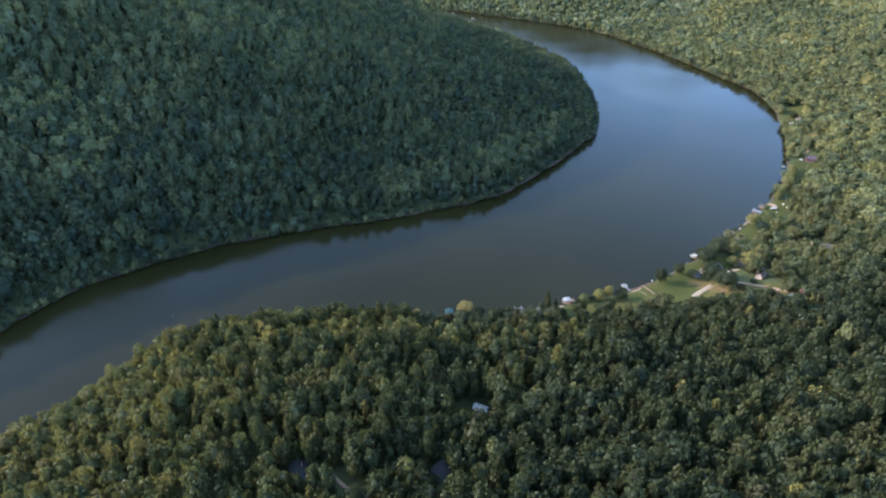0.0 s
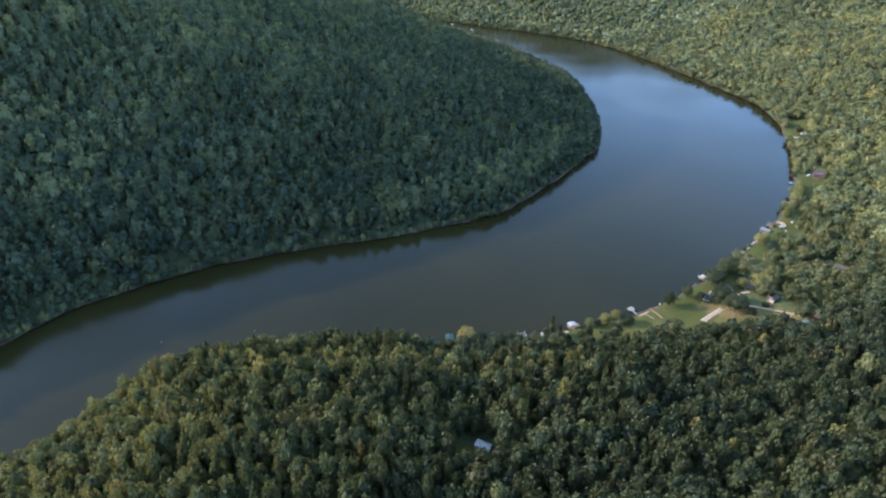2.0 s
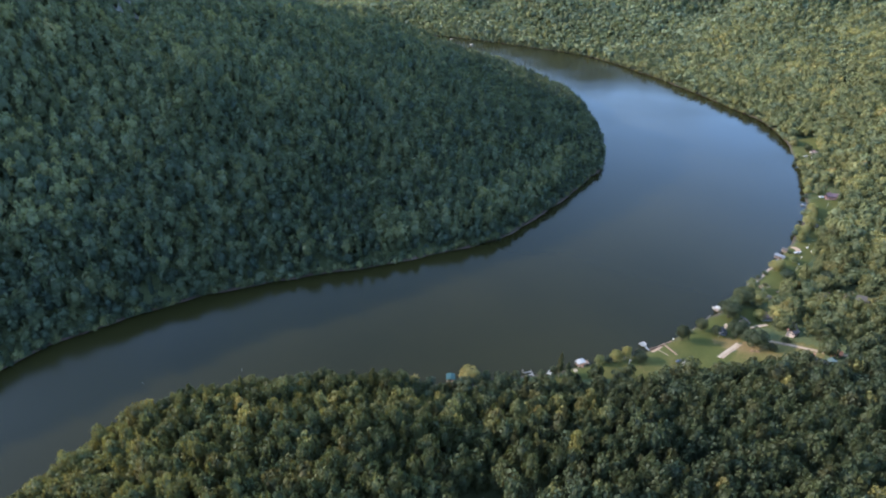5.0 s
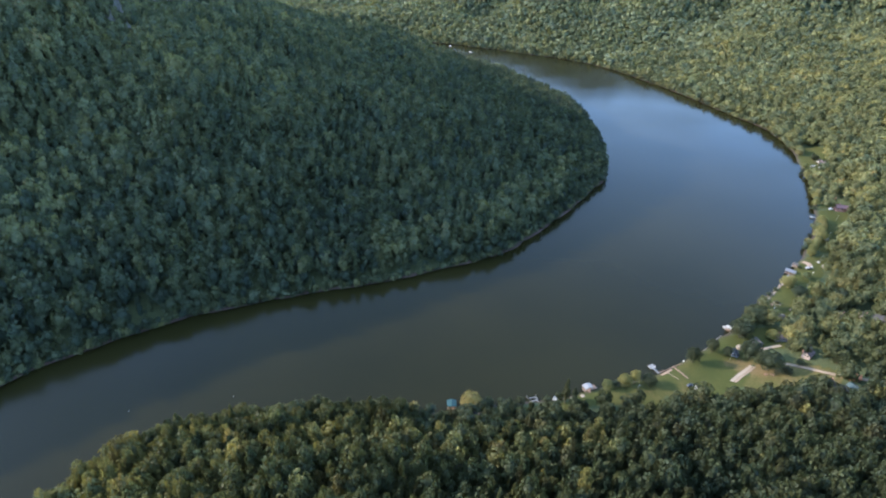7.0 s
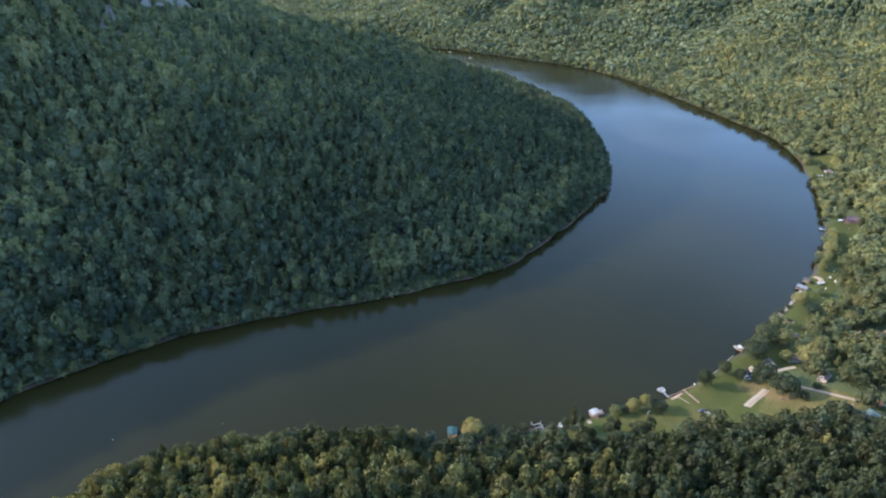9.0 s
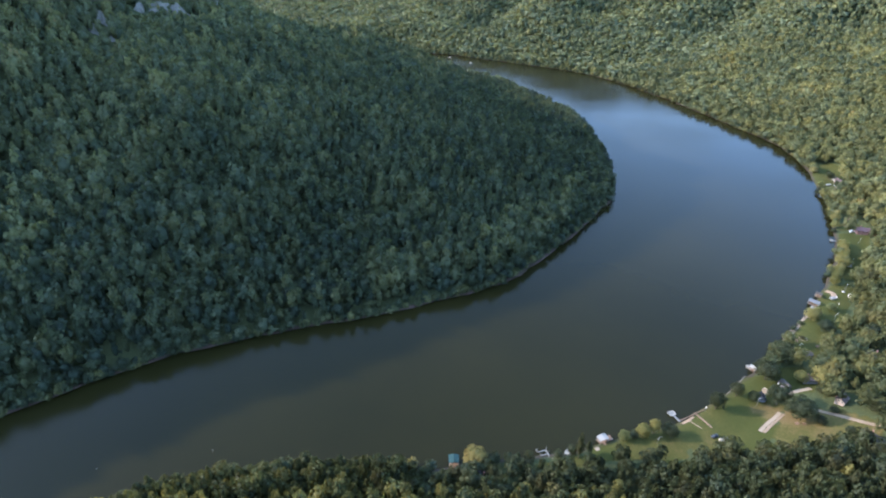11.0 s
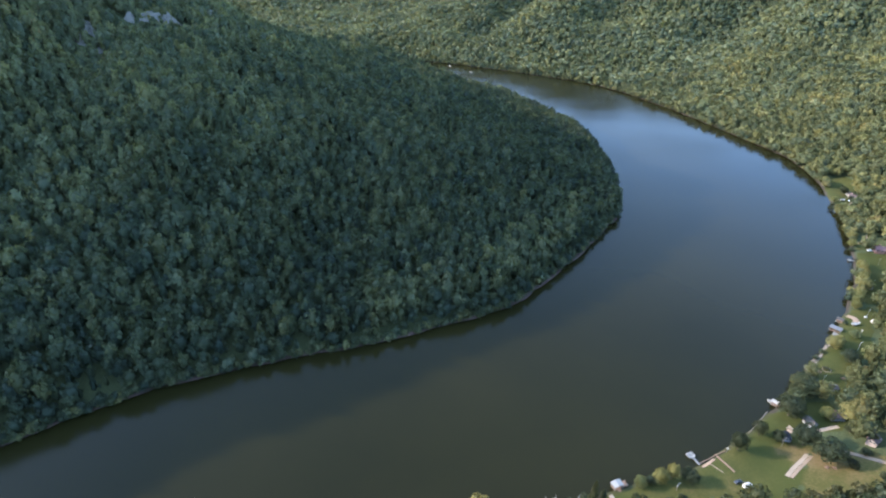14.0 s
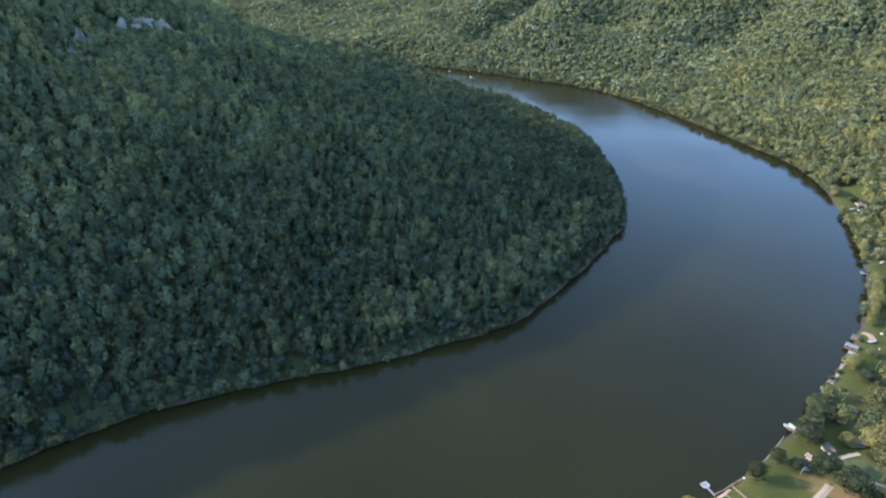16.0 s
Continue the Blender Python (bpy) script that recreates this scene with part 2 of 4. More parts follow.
OUTER = [(-370, -3500), (-345, -700), (-335, -320), (-283, -110), (-236, 10), (-208, 57), (-188, 83), (-159, 123), (-110, 146),
         (-50, 151), (0, 151), (38, 155), (76, 159), (92, 166), (126, 174.8), (154, 185.2), (179, 202), (205, 221), (231, 240),
         (262, 267), (295, 299), (326, 332), (361, 379), (387, 421), (411, 471), (438, 538), (457, 603), (460, 655),
         (449, 704), (432, 765), (413, 835), (378, 935), (321, 1047), (209, 1140), (41, 1245), (-120, 1302), (-350, 1330),
         (-800, 1290), (-3500, 860)]
LAWNS = [
    [(138, 158), (137, 178), (145, 187), (160, 195), (176, 206), (195, 219), (210, 214), (208, 187), (199, 181), (180, 156), (163, 153), (150, 153)],
    [(180, 155), (199, 181), (216, 184), (236, 178), (246, 166), (236, 156), (218, 153), (199, 150)],
    [(44, 147), (56, 152), (72, 154), (84, 158), (90, 170), (104, 176), (122, 186), (137, 190), (148, 190), (136, 152), (125, 149), (104, 152), (70, 148)],
    [(208, 206), (219, 224), (240, 222), (240, 203), (226, 196)],
    [(244, 238), (246, 258), (262, 272), (283, 292), (302, 312), (318, 316), (330, 318), (335, 313), (318, 296), (297, 268), (270, 248)],
    [(330, 318), (349, 352), (366, 384), (378, 402), (404, 398), (388, 374), (366, 352), (345, 325)],
    [(380, 405), (394, 424), (410, 428), (408, 410)],
    [(424, 494), (432, 526), (462, 579), (488, 576), (464, 527), (440, 488)],
    [(238, 228), (247, 245), (266, 249), (252, 229)],
    [(10, 46), (12, 60), (22, 64), (34, 54), (30, 44)],
]

DRY = [(186, 190), (200, 192), (204, 181), (192, 176), (188, 182)]      # worn, sunburnt grass


def smooth_line(pts, n=6):
    p = np.array(pts, float)
    ext = np.vstack([2 * p[0] - p[1], p, 2 * p[-1] - p[-2]])
    rows = []
    for i in range(1, len(ext) - 2):
        a, b, c, d = ext[i - 1:i + 3]
        for s in np.arange(n) / n:
            rows.append(0.5 * (2 * b + (c - a) * s + (2 * a - 5 * b + 4 * c - d) * s * s + (3 * b - a - 3 * c + d) * s ** 3))
    rows.append(p[-1])
    return np.array(rows)


def wavy(line, size, seed):
    """Small coves and points along a bank."""
    t = np.cumsum(np.r_[0, np.hypot(*np.diff(line, axis=0).T)])
    nrm = np.gradient(line, axis=0)[:, ::-1] * (1, -1)
    nrm /= np.linalg.norm(nrm, axis=1)[:, None] + 1e-9
    w = np.sin(t / 17 + seed) + 0.7 * np.sin(t / 7.3 + 2 * seed) + 0.5 * np.sin(t / 3.9 + 3 * seed)
    return line + nrm * (w * size)[:, None]


BANK_IN = wavy(smooth_line(INNER), 0.9, 1.0)
BANK_OUT = wavy(smooth_line(OUTER), 0.8, 2.0)
RIVER = np.vstack([BANK_IN, BANK_OUT[::-1]])
PENINSULA = np.vstack([BANK_IN, [(-9000, 700), (-9000, -3500)]])


def inside(x, y, poly):
    hit = np.zeros(x.shape, bool)
    q = np.roll(poly, 1, axis=0)
    for (x1, y1), (x0, y0) in zip(poly, q):
        if y1 == y0:
            continue
        c = (y1 > y) != (y0 > y)
        hit ^= c & (x < (x0 - x1) * (y - y1) / (y0 - y1) + x1)
    return hit


def away(x, y, line):
    best = np.full(x.shape, 1e12)
    for (x0, y0), (x1, y1) in zip(line[:-1], line[1:]):
        dx, dy = x1 - x0, y1 - y0
        s = np.clip(((x - x0) * dx + (y - y0) * dy) / (dx * dx + dy * dy), 0, 1)
        np.minimum(best, (x - x0 - s * dx) ** 2 + (y - y0 - s * dy) ** 2, out=best)
    return np.sqrt(best)


def rolling(x, y, w, seed):
    r = np.zeros_like(x)
    for k, a in ((1.0, 1.0), (2.1, 0.5), (4.3, 0.25)):
        for i in range(3):
            th = seed * 1.7 + i * 1.1 + k
            r += a * np.sin((x * math.cos(th) + y * math.sin(th)) * k * 6.283 / w + seed * 3.1 + i * 2.3)
    return r / 3.0


def spur(x, y, a, b, width):
    """1 along the crest from a to b, fading to both sides and to the foot at a."""
    dx, dy = b[0] - a[0], b[1] - a[1]
    ln = math.hypot(dx, dy)
    s = ((x - a[0]) * dx + (y - a[1]) * dy) / ln
    n = ((x - a[0]) * dy - (y - a[1]) * dx) / ln
    return np.exp(-(n / width) ** 2) * np.clip(s / (0.5 * ln), 0, 1) * np.clip(2.6 - s / ln, 0, 1)


def land(x, y):
    """Height of the ground, distance from the water (negative in the river) and whether it is the inner bank."""
    x, y = np.asarray(x, float), np.asarray(y, float)
    wet = inside(x, y, RIVER)
    inner = inside(x, y, PENINSULA)
    d = np.minimum(away(x, y, BANK_IN), away(x, y, BANK_OUT))
    lip = 2.4 * (1 - np.exp(-d / 4.0))
    # gorge wall on the inner bank
    top = np.interp(x, [-900, -500, -400, -320, -250, -190, -100, 0, 100, 230], [420, 360, 285, 205, 162, 124, 104, 88, 58, 15])
    # rim and slope out of view to the left are shaped to cast shade
    top = top * np.interp(y, [690, 1000], [1.0, 0.5]) * (1 + np.interp(x, [-420, -330], [1, 0]) * np.interp(y, [110, 190, 250, 330, 520], [-0.6, -0.4, -0.3, -0.2, 0.1]))
    slope = np.interp(x, [-300, -196, -120, -70, 0, 150], [0.45, 0.60, 0.34, 0.22, 0.25, 0.26])
    slope = slope * (1 + np.interp(x, [-400, -290], [1, 0]) * np.interp(y, [150, 250, 330, 450], [0, 0.15, 0.3, 0.5]))
    t = (slope * np.maximum(d - 4, 0) + np.interp(x, [-150, -60], [0, 0.14]) * np.maximum(d - 100, 0)) / top
    z_in = lip + top * t / (1 + t ** 4) ** 0.25 + rolling(x, y, 160, 1.0) * np.clip(d / 120, 0, 1) * 5
    z_in += 22 * np.exp(-((x + 75) / 95) ** 2) * np.interp(y, [640, 790, 900, 1000], [0, 1, 1, 0]) * np.clip(d / 80, 0, 1)      # hump on the far ridge
    # long slopes of the outer bank
    s_out = np.interp(x, [-200, -40, 60, 160, 260], [0.06, 0.13, 0.19, 0.23, 0.24])
    z_out = lip + s_out * np.maximum(d - 22, 0) + 0.10 * np.maximum(d - 330, 0)
    z_out = 330 * np.tanh(z_out / 330)
    z_out += rolling(x, y, 260, 2.0) * np.clip((d - 60) / 300, 0, 1) * 12
    z_out += 22 * spur(x, y, (470, 930), (900, 1180), 60) - 22 * spur(x, y, (400, 1040), (760, 1300), 60)
    z_out += 34 * spur(x, y, (215, 1215), (430, 1560), 70) - 30 * spur(x, y, (60, 1285), (235, 1530), 50)
    z_out += np.interp(y, [1060, 1180, 1350], [0, 8, 20]) * np.clip((d - 10) / 90, 0, 1)
    z_out += 16 * spur(x, y, (500, 650), (900, 760), 70)
    # two low spurs of the near slope with a hollow between them
    z_out += np.interp(x, [-165, -110, -60, -15, 8, 25, 45, 75, 105, 135], [0, 6, 6.5, 8.5, 3, 0, 2, 5, 5.5, 0]) * np.interp(y, [28, 55, 95, 132], [0, 1, 1, 0])
    z = np.where(inner, z_in, z_out)
    return np.where(wet, -3.0 * (1 - np.exp(-d / 5)), z), np.where(wet, -d, d), inner


def lawn_mask(x, y):
    m = np.zeros(np.shape(x), bool)
    for p in LAWNS:
        m |= inside(x, y, np.array(p, float))
    return m


def height(x, y):
    return float(land(np.array([x]), np.array([y]))[0][0])


# ---------------------------------------------------------------- helpers for things
def mesh_from(name, verts, faces, mats, smooth=False):
    me = bpy.data.meshes.new(name)
    me.from_pydata(verts, [], faces)
    for m in mats:
        me.materials.append(m)
    if smooth:
        me.polygons.foreach_set("use_smooth", [True] * len(me.polygons))
    me.update()
    return me


def part(name, bm, mat, parent, label="", smooth=False):
    me = bpy.data.meshes.new(name)
    bmesh.ops.recalc_face_normals(bm, faces=bm.faces)
    bm.to_mesh(me)
    bm.free()
    me.materials.append(mat)
    if smooth:
        me.polygons.foreach_set("use_smooth", [True] * len(me.polygons))
    ob = new(name, me)
    ob.parent = parent
    if label:
        ob["label"] = label
    return ob


def thing(name, m, label, category, group=""):
    ob = new(name)
    ob.empty_display_size = 1.0
    ob.matrix_world = m
    return tagged(ob, label, category, group)


def box(bm, x0, y0, z0, x1, y1, z1, bevel=0.0):
    r = bmesh.ops.create_cube(bm, size=1.0)
    vs = r["verts"]
    for v in vs:
        v.co = Vector((x0 + (v.co.x + 0.5) * (x1 - x0), y0 + (v.co.y + 0.5) * (y1 - y0), z0 + (v.co.z + 0.5) * (z1 - z0)))
    if bevel:
        es = list({e for v in vs for e in v.link_edges})
        bmesh.ops.bevel(bm, geom=es, offset=bevel, segments=1, affect="EDGES")
    return bm


def boxed(*a, bevel=0.0):
    return box(bmesh.new(), *a, bevel=bevel)


def tube(bm, a, b, r0, r1, n=8):
    a, b = Vector(a), Vector(b)
    q = (b - a).to_track_quat("Z", "Y").to_matrix()
    rings = []
    for p, r in ((a, r0), (b, r1)):
        rings.append([bm.verts.new(p + q @ Vector((r * math.cos(6.2832 * i / n), r * math.sin(6.2832 * i / n), 0))) for i in range(n)])
    for i in range(n):
        bm.faces.new((rings[0][i], rings[0][(i + 1) % n], rings[1][(i + 1) % n], rings[1][i]))
    bm.faces.new(rings[0][::-1])
    bm.faces.new(rings[1])
    return bm


# ---------------------------------------------------------------- ground and water
def spaced(stops):
    out = []
    for (a, b, s) in stops:
        out += list(np.arange(a, b, s))
    return np.array(out + [stops[-1][1]], float)


GX = spaced([(-4400, -1000, 200), (-1000, -440, 20), (-440, 100, 6), (100, 480, 3.5), (480, 760, 8), (760, 1600, 20), (1600, 4600, 250)])
GY = spaced([(-3600, -400, 200), (-400, -40, 20), (-40, 140, 5), (140, 320, 3.5), (320, 620, 5), (620, 1000, 8), (1000, 2000, 20), (2000, 4600, 200)])


def build_ground():
    X, Y = np.meshgrid(GX, GY)
    z, d, _ = land(X.ravel(), Y.ravel())
    lawn = lawn_mask(X.ravel(), Y.ravel())
    z = z + np.where(d > 10, (rolling(X.ravel(), Y.ravel(), 23, 5.0)) * 0.35, 0) * ~lawn
    nx, ny = len(GX), len(GY)
    verts = np.c_[X.ravel(), Y.ravel(), z]
    i = np.arange((nx - 1) * (ny - 1))
    r, c = i // (nx - 1), i % (nx - 1)
    a = r * nx + c
    faces = np.c_[a, a + 1, a + nx + 1, a + nx]
    me = mesh_from("ground", verts.tolist(), faces.tolist(), [M_GROUND], True)
    at = me.attributes.new("lawn", "FLOAT", "POINT")
    at.data.foreach_set("value", lawn.astype(np.float32))
    dry = inside(X.ravel(), Y.ravel(), np.array(LAWNS[1], float)) | inside(X.ravel(), Y.ravel(), np.array(DRY, float))
    at = me.attributes.new("dry", "FLOAT", "POINT")
    at.data.foreach_set("value", dry.astype(np.float32))
    tagged(new("ground", me), "forest floor, mown lawns and muddy river banks", "ground", kind="structure")


build_ground()
wm = bmesh.new()
box(wm, -4300, -3500, -2.0, 4500, 4500, 0.0)
me_w = bpy.data.meshes.new("water")
wm.to_mesh(me_w)
wm.free()
me_w.materials.append(M_WATER)
tagged(new("water", me_w), "calm greenish brown river bending round a wooded point", "river", kind="structure")


# ---------------------------------------------------------------- trees
PROFILES = {      # half width of a crown at six heights from its base to its top
    "round": (0.22, 0.42, 0.50, 0.46, 0.33, 0.08),
    "oval": (0.20, 0.37, 0.46, 0.42, 0.27, 0.05),
    "tall": (0.16, 0.30, 0.37, 0.33, 0.20, 0.04),
    "cone": (0.40, 0.42, 0.31, 0.20, 0.10, 0.02),
}


def crown_shape(kind, seed, clumps, leaves, leaf_size, fine=1):
    """Unit crown, base at 0, about 1 high and 1 wide: sprays of leaves in boughs round a core toned down as shade.
    Returns vertices, faces, the count of rounded faces and a tone shift for each vertex."""
    rng = np.random.RandomState(seed)
    bm = bmesh.new()
    bmesh.ops.create_icosphere(bm, subdivisions=fine, radius=1.0)
    ball = np.array([q.co[:] for q in bm.verts])
    ball /= np.linalg.norm(ball, axis=1)[:, None]
    tris = np.array([[q.index for q in f.verts] for f in bm.faces])
    bm.free()

    def half(h):
        return np.interp(h, (0, 0.15, 0.4, 0.65, 0.85, 1.0), PROFILES[kind])

    h = (np.arange(clumps) + rng.uniform(0.2, 0.8, clumps)) / clumps
    h = 0.14 + 0.78 * h ** 0.85
    ang = np.arange(clumps) * 2.4 + rng.uniform(-0.6, 0.6, clumps)
    size = half(h) * rng.uniform(0.5, 0.74, clumps) * (9.0 / (clumps + 3)) ** 0.33 + 0.035
    out = np.maximum(half(h) - 0.62 * size, 0) * rng.uniform(0.8, 1.2, clumps)
    mid = np.c_[out * np.cos(ang), out * np.sin(ang), h]
    stretch = np.array([1, 1, 0.66])
    verts, tone = [], []
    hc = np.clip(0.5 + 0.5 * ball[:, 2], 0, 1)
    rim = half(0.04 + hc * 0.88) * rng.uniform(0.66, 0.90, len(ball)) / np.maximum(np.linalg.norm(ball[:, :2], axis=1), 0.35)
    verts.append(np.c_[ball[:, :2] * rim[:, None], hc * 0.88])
    # lower tone paints the shade inside the crown
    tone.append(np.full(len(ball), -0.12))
    faces = tris.tolist()
    ncore = len(faces)
    k = rng.randint(0, clumps, leaves)
    u = rng.normal(size=(leaves, 3))
    u[:, 2] = np.abs(u[:, 2]) * 1.2 - 0.5
    u[:, :2] += mid[k, :2] * 2.5
    u /= np.linalg.norm(u, axis=1)[:, None]
    c = mid[k] + u * (size[k] * rng.uniform(0.72, 1.18, leaves))[:, None] * stretch
    n = u + rng.normal(size=(leaves, 3)) * 0.6
    n /= np.linalg.norm(n, axis=1)[:, None]
    a = np.cross(n, rng.normal(size=(leaves, 3)))
    a /= np.linalg.norm(a, axis=1)[:, None]
    b = np.cross(n, a)
    s = leaf_size * rng.uniform(0.6, 1.35, leaves)[:, None]
    n0 = len(ball)
    verts.append(np.stack([c - a * s - b * s * 0.6, c + a * s - b * s * 0.6, c + b * s * 1.1], axis=1).reshape(-1, 3))
    tone.append(np.repeat(rng.uniform(-0.06, 0.06, clumps)[k] + rng.uniform(-0.05, 0.05, leaves), 3))
    faces += (n0 + np.arange(leaves * 3).reshape(-1, 3)).tolist()
    return np.vstack(verts), faces, ncore, np.concatenate(tone)


class Crowns:
    def __init__(self, clumps, leaves, leaf_size, seeds):
        self.shapes = [crown_shape(("round", "oval", "oval", "round", "tall", "cone")[i % 6], s, clumps, leaves, leaf_size) for i, s in enumerate(seeds)]


NEAR = Crowns(12, 330, 0.062, (3, 8, 21, 34, 55, 89))
LAKESIDE = Crowns(12, 190, 0.082, (6, 11, 23, 37, 59, 83))
MID = Crowns(8, 86, 0.100, (2, 5, 13, 29, 47, 71))
FAR = Crowns(4, 17, 0.22, (4, 9, 16, 25, 36, 49))


def scatter(x0, x1, y0, y1, step, seed):
    rng = np.random.RandomState(seed)
    gx, gy = np.meshgrid(np.arange(x0, x1, step), np.arange(y0, y1, step * 0.87))
    gx = gx + (np.arange(gx.shape[0]) % 2)[:, None] * step * 0.5
    x = gx.ravel() + rng.uniform(-0.42, 0.42, gx.size) * step
    y = gy.ravel() + rng.uniform(-0.42, 0.42, gx.size) * step
    return x, y, rng


CLEAR = []      # (x, y, radius) kept free of forest trees


def plant(x, y, rng, wide, tall, min_d=1.0, tone=(0.0, 1.0)):
    """Rows of x, y, z, width, height, tone, turn for trees on dry ground off the lawns."""
    z, d, inner = land(x, y)
    ok = (d > min_d) & ~lawn_mask(x, y)
    for cx, cy, r in CLEAR:
        ok &= (x - cx) ** 2 + (y - cy) ** 2 > r * r
    x, y, z, d = x[ok], y[ok], z[ok], d[ok]
    n = len(x)
    size = rng.uniform(0.6, 1.32, n)
    w = wide * size * rng.uniform(0.85, 1.15, n)
    h = tall * size ** 0.6 * rng.uniform(0.85, 1.15, n)
    low = np.clip(0.5 + d / 24, 0.5, 1)            # smaller by the water
    return np.c_[x, y, z, w * (0.6 + 0.4 * low), h * low, tone[0] + (tone[1] - tone[0]) * rng.rand(n), rng.uniform(0, 6.283, n)], rng.randint(0, 6, n)


def forest(name, rows, kinds, crowns, label, hues=(0.0, 1.0)):
    """Many trees as one mesh; hues from blue green to olive brown."""
    all_v, all_l, all_t, tone, hue, smooth = [], [], [], [], [], []
    base = 0
    for k, (v, f, ncore, shift) in enumerate(crowns.shapes):
        r = rows[kinds == k]
        if not len(r):
            continue
        c, s = np.cos(r[:, 6])[:, None], np.sin(r[:, 6])[:, None]
        w, h = r[:, 3][:, None], r[:, 4][:, None]
        px = (v[None, :, 0] * c - v[None, :, 1] * s) * w + r[:, 0][:, None]
        py = (v[None, :, 0] * s + v[None, :, 1] * c) * w + r[:, 1][:, None]
        pz = (0.16 + 0.84 * v[None, :, 2]) * h + r[:, 2][:, None]
        all_v.append(np.stack([px, py, pz], axis=2).reshape(-1, 3))
        flat = np.array([i for q in f for i in q])
        tot = np.array([len(q) for q in f])
        off = base + np.arange(len(r)) * len(v)
        all_l.append((flat[None, :] + off[:, None]).ravel())
        all_t.append(np.tile(tot, len(r)))
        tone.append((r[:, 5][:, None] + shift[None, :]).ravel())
        hue.append(np.repeat(hues[0] + (hues[1] - hues[0]) * ((r[:, 6] * 7.3) % 1.0), len(v)))
        smooth.append(np.tile(np.arange(len(f)) < ncore, len(r)))
        base += len(r) * len(v)
    V, L, T = np.vstack(all_v), np.concatenate(all_l), np.concatenate(all_t)
    me = bpy.data.meshes.new(name)
    me.vertices.add(len(V))
    me.vertices.foreach_set("co", V.astype(np.float32).ravel())
    me.loops.add(len(L))
    me.loops.foreach_set("vertex_index", L.astype(np.int32))
    me.polygons.add(len(T))
    me.polygons.foreach_set("loop_start", np.r_[0, np.cumsum(T)[:-1]].astype(np.int32))
    me.polygons.foreach_set("use_smooth", np.concatenate(smooth))
    me.update(calc_edges=True)
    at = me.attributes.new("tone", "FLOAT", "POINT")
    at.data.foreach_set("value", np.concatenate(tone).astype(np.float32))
    at = me.attributes.new("hue", "FLOAT", "POINT")
    at.data.foreach_set("value", np.concatenate(hue).astype(np.float32))
    me.materials.append(M_LEAF)
    tagged(new(name, me), label, "forest", kind="stuff")


def tree_template(name, shape, mat, label, category, group):
    """One whole tree, 1 wide and 1 high: tapered trunk with limbs, and a crown."""
    v, f, ncore, shift = shape
    root = thing(name, pose(0, 0, -500), label, category, group)
    v = np.c_[v[:, :2], 0.16 + 0.84 * v[:, 2]]
    me = mesh_from("crown", v.tolist(), f, [mat])
    me.polygons.foreach_set("use_smooth", [i < ncore for i in range(len(f))])
    at = me.attributes.new("bough_shade", "FLOAT", "POINT")
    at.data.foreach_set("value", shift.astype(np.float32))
    cr = new("crown", me)
    cr.parent = root
    bm = bmesh.new()
    tube(bm, (0, 0, -0.03), (0.01, 0, 0.30), 0.035, 0.026, 7)
    tube(bm, (0.01, 0, 0.28), (0, 0.01, 0.72), 0.026, 0.010, 6)
    for i in range(4):
        a = 1.57 * i + 0.4
        tube(bm, (0.01, 0, 0.26 + 0.07 * i), (0.30 * math.cos(a), 0.30 * math.sin(a), 0.48 + 0.07 * i), 0.014, 0.005, 5)
    part("trunk", bm, M_BARK, root, "", True)
    return root


def set_tree(tpl, x, y, z, w, h, turn):
    t = copy_thing(tpl, pose(0, 0, 0))
    t.matrix_basis = Matrix.LocRotScale((x, y, z), Euler((0, 0, turn)), (w, w, h))
    return t


def drop_template(tpl):
    for o in list(tpl.children_recursive) + [tpl]:
        bpy.data.objects.remove(o)


# kept clear: houses, docks, drives
for c in ((26, 58, 9), (5, 19, 6), (-58, 20, 8), (241, 188, 8), (214, 203, 7), (234, 210, 6), (298, 228, 7), (246, 233, 5),
          (402, 402, 8), (450, 516, 8), (405, 424, 7), (13, 153, 5), (61, 155, 5), (95, 163, 6), (207, 222, 4), (291, 293, 6), (255, 167, 4),
          (-47, 24, 4), (-41, 19.5, 4.5), (-36, 15, 4.5), (-30, 11, 4.5), (-24, 8.5, 4.5), (12, 14, 6), (226, 181, 4), (240, 176, 4), (249, 169, 4), (218, 201, 5), (228, 202, 5), (192, 176, 5)):
    CLEAR.append(c)
for c in ((234, 183, 6), (-307, 580, 11), (-295, 586, 12), (-283, 592, 12), (-271, 598, 12), (-260, 604, 10), (-264, 650, 6), (-256, 664, 6), (-250, 677, 6), (-243, 690, 6), (-313, 533, 7), (-303, 520, 7), (-312, 518, 7), (384, 398, 6), (391, 396, 5), (415, 427, 6),
          (240, 195, 8), (214, 188, 9), (222, 191, 7), (405, 424, 11), (396, 418, 8), (18, 147, 6), (7, 149, 6), (35, 148, 5), (61, 151, 6), (48, 149, 4), (326, 321, 9), (334, 316, 7), (336, 330, 8), (318, 320, 6), (409, 411, 5), (228, 151, 8), (238, 148, 6), (246, 159, 5), (296, 216, 9), (281, 221, 7), (233, 209, 7), (457, 527, 5), (26, 139, 5)):
    CLEAR.append(c)

CLEAR += [(24, 51.5, 5), (30, 52.5, 5), (-44, 16.5, 4), (-38, 11.5, 4), (-31, 7, 4)]      # gaps below the shed and the track
# bare ledges at the foot of the cliffs
for along in np.arange(-34, 35, 5.5):
    CLEAR.append((-287 + along * 0.914 + 3.5, 604 + along * 0.407 - 7.5, 8.5))
    CLEAR.append((-287 + along * 0.914 + 7.5, 604 + along * 0.407 - 15.5, 6.0))

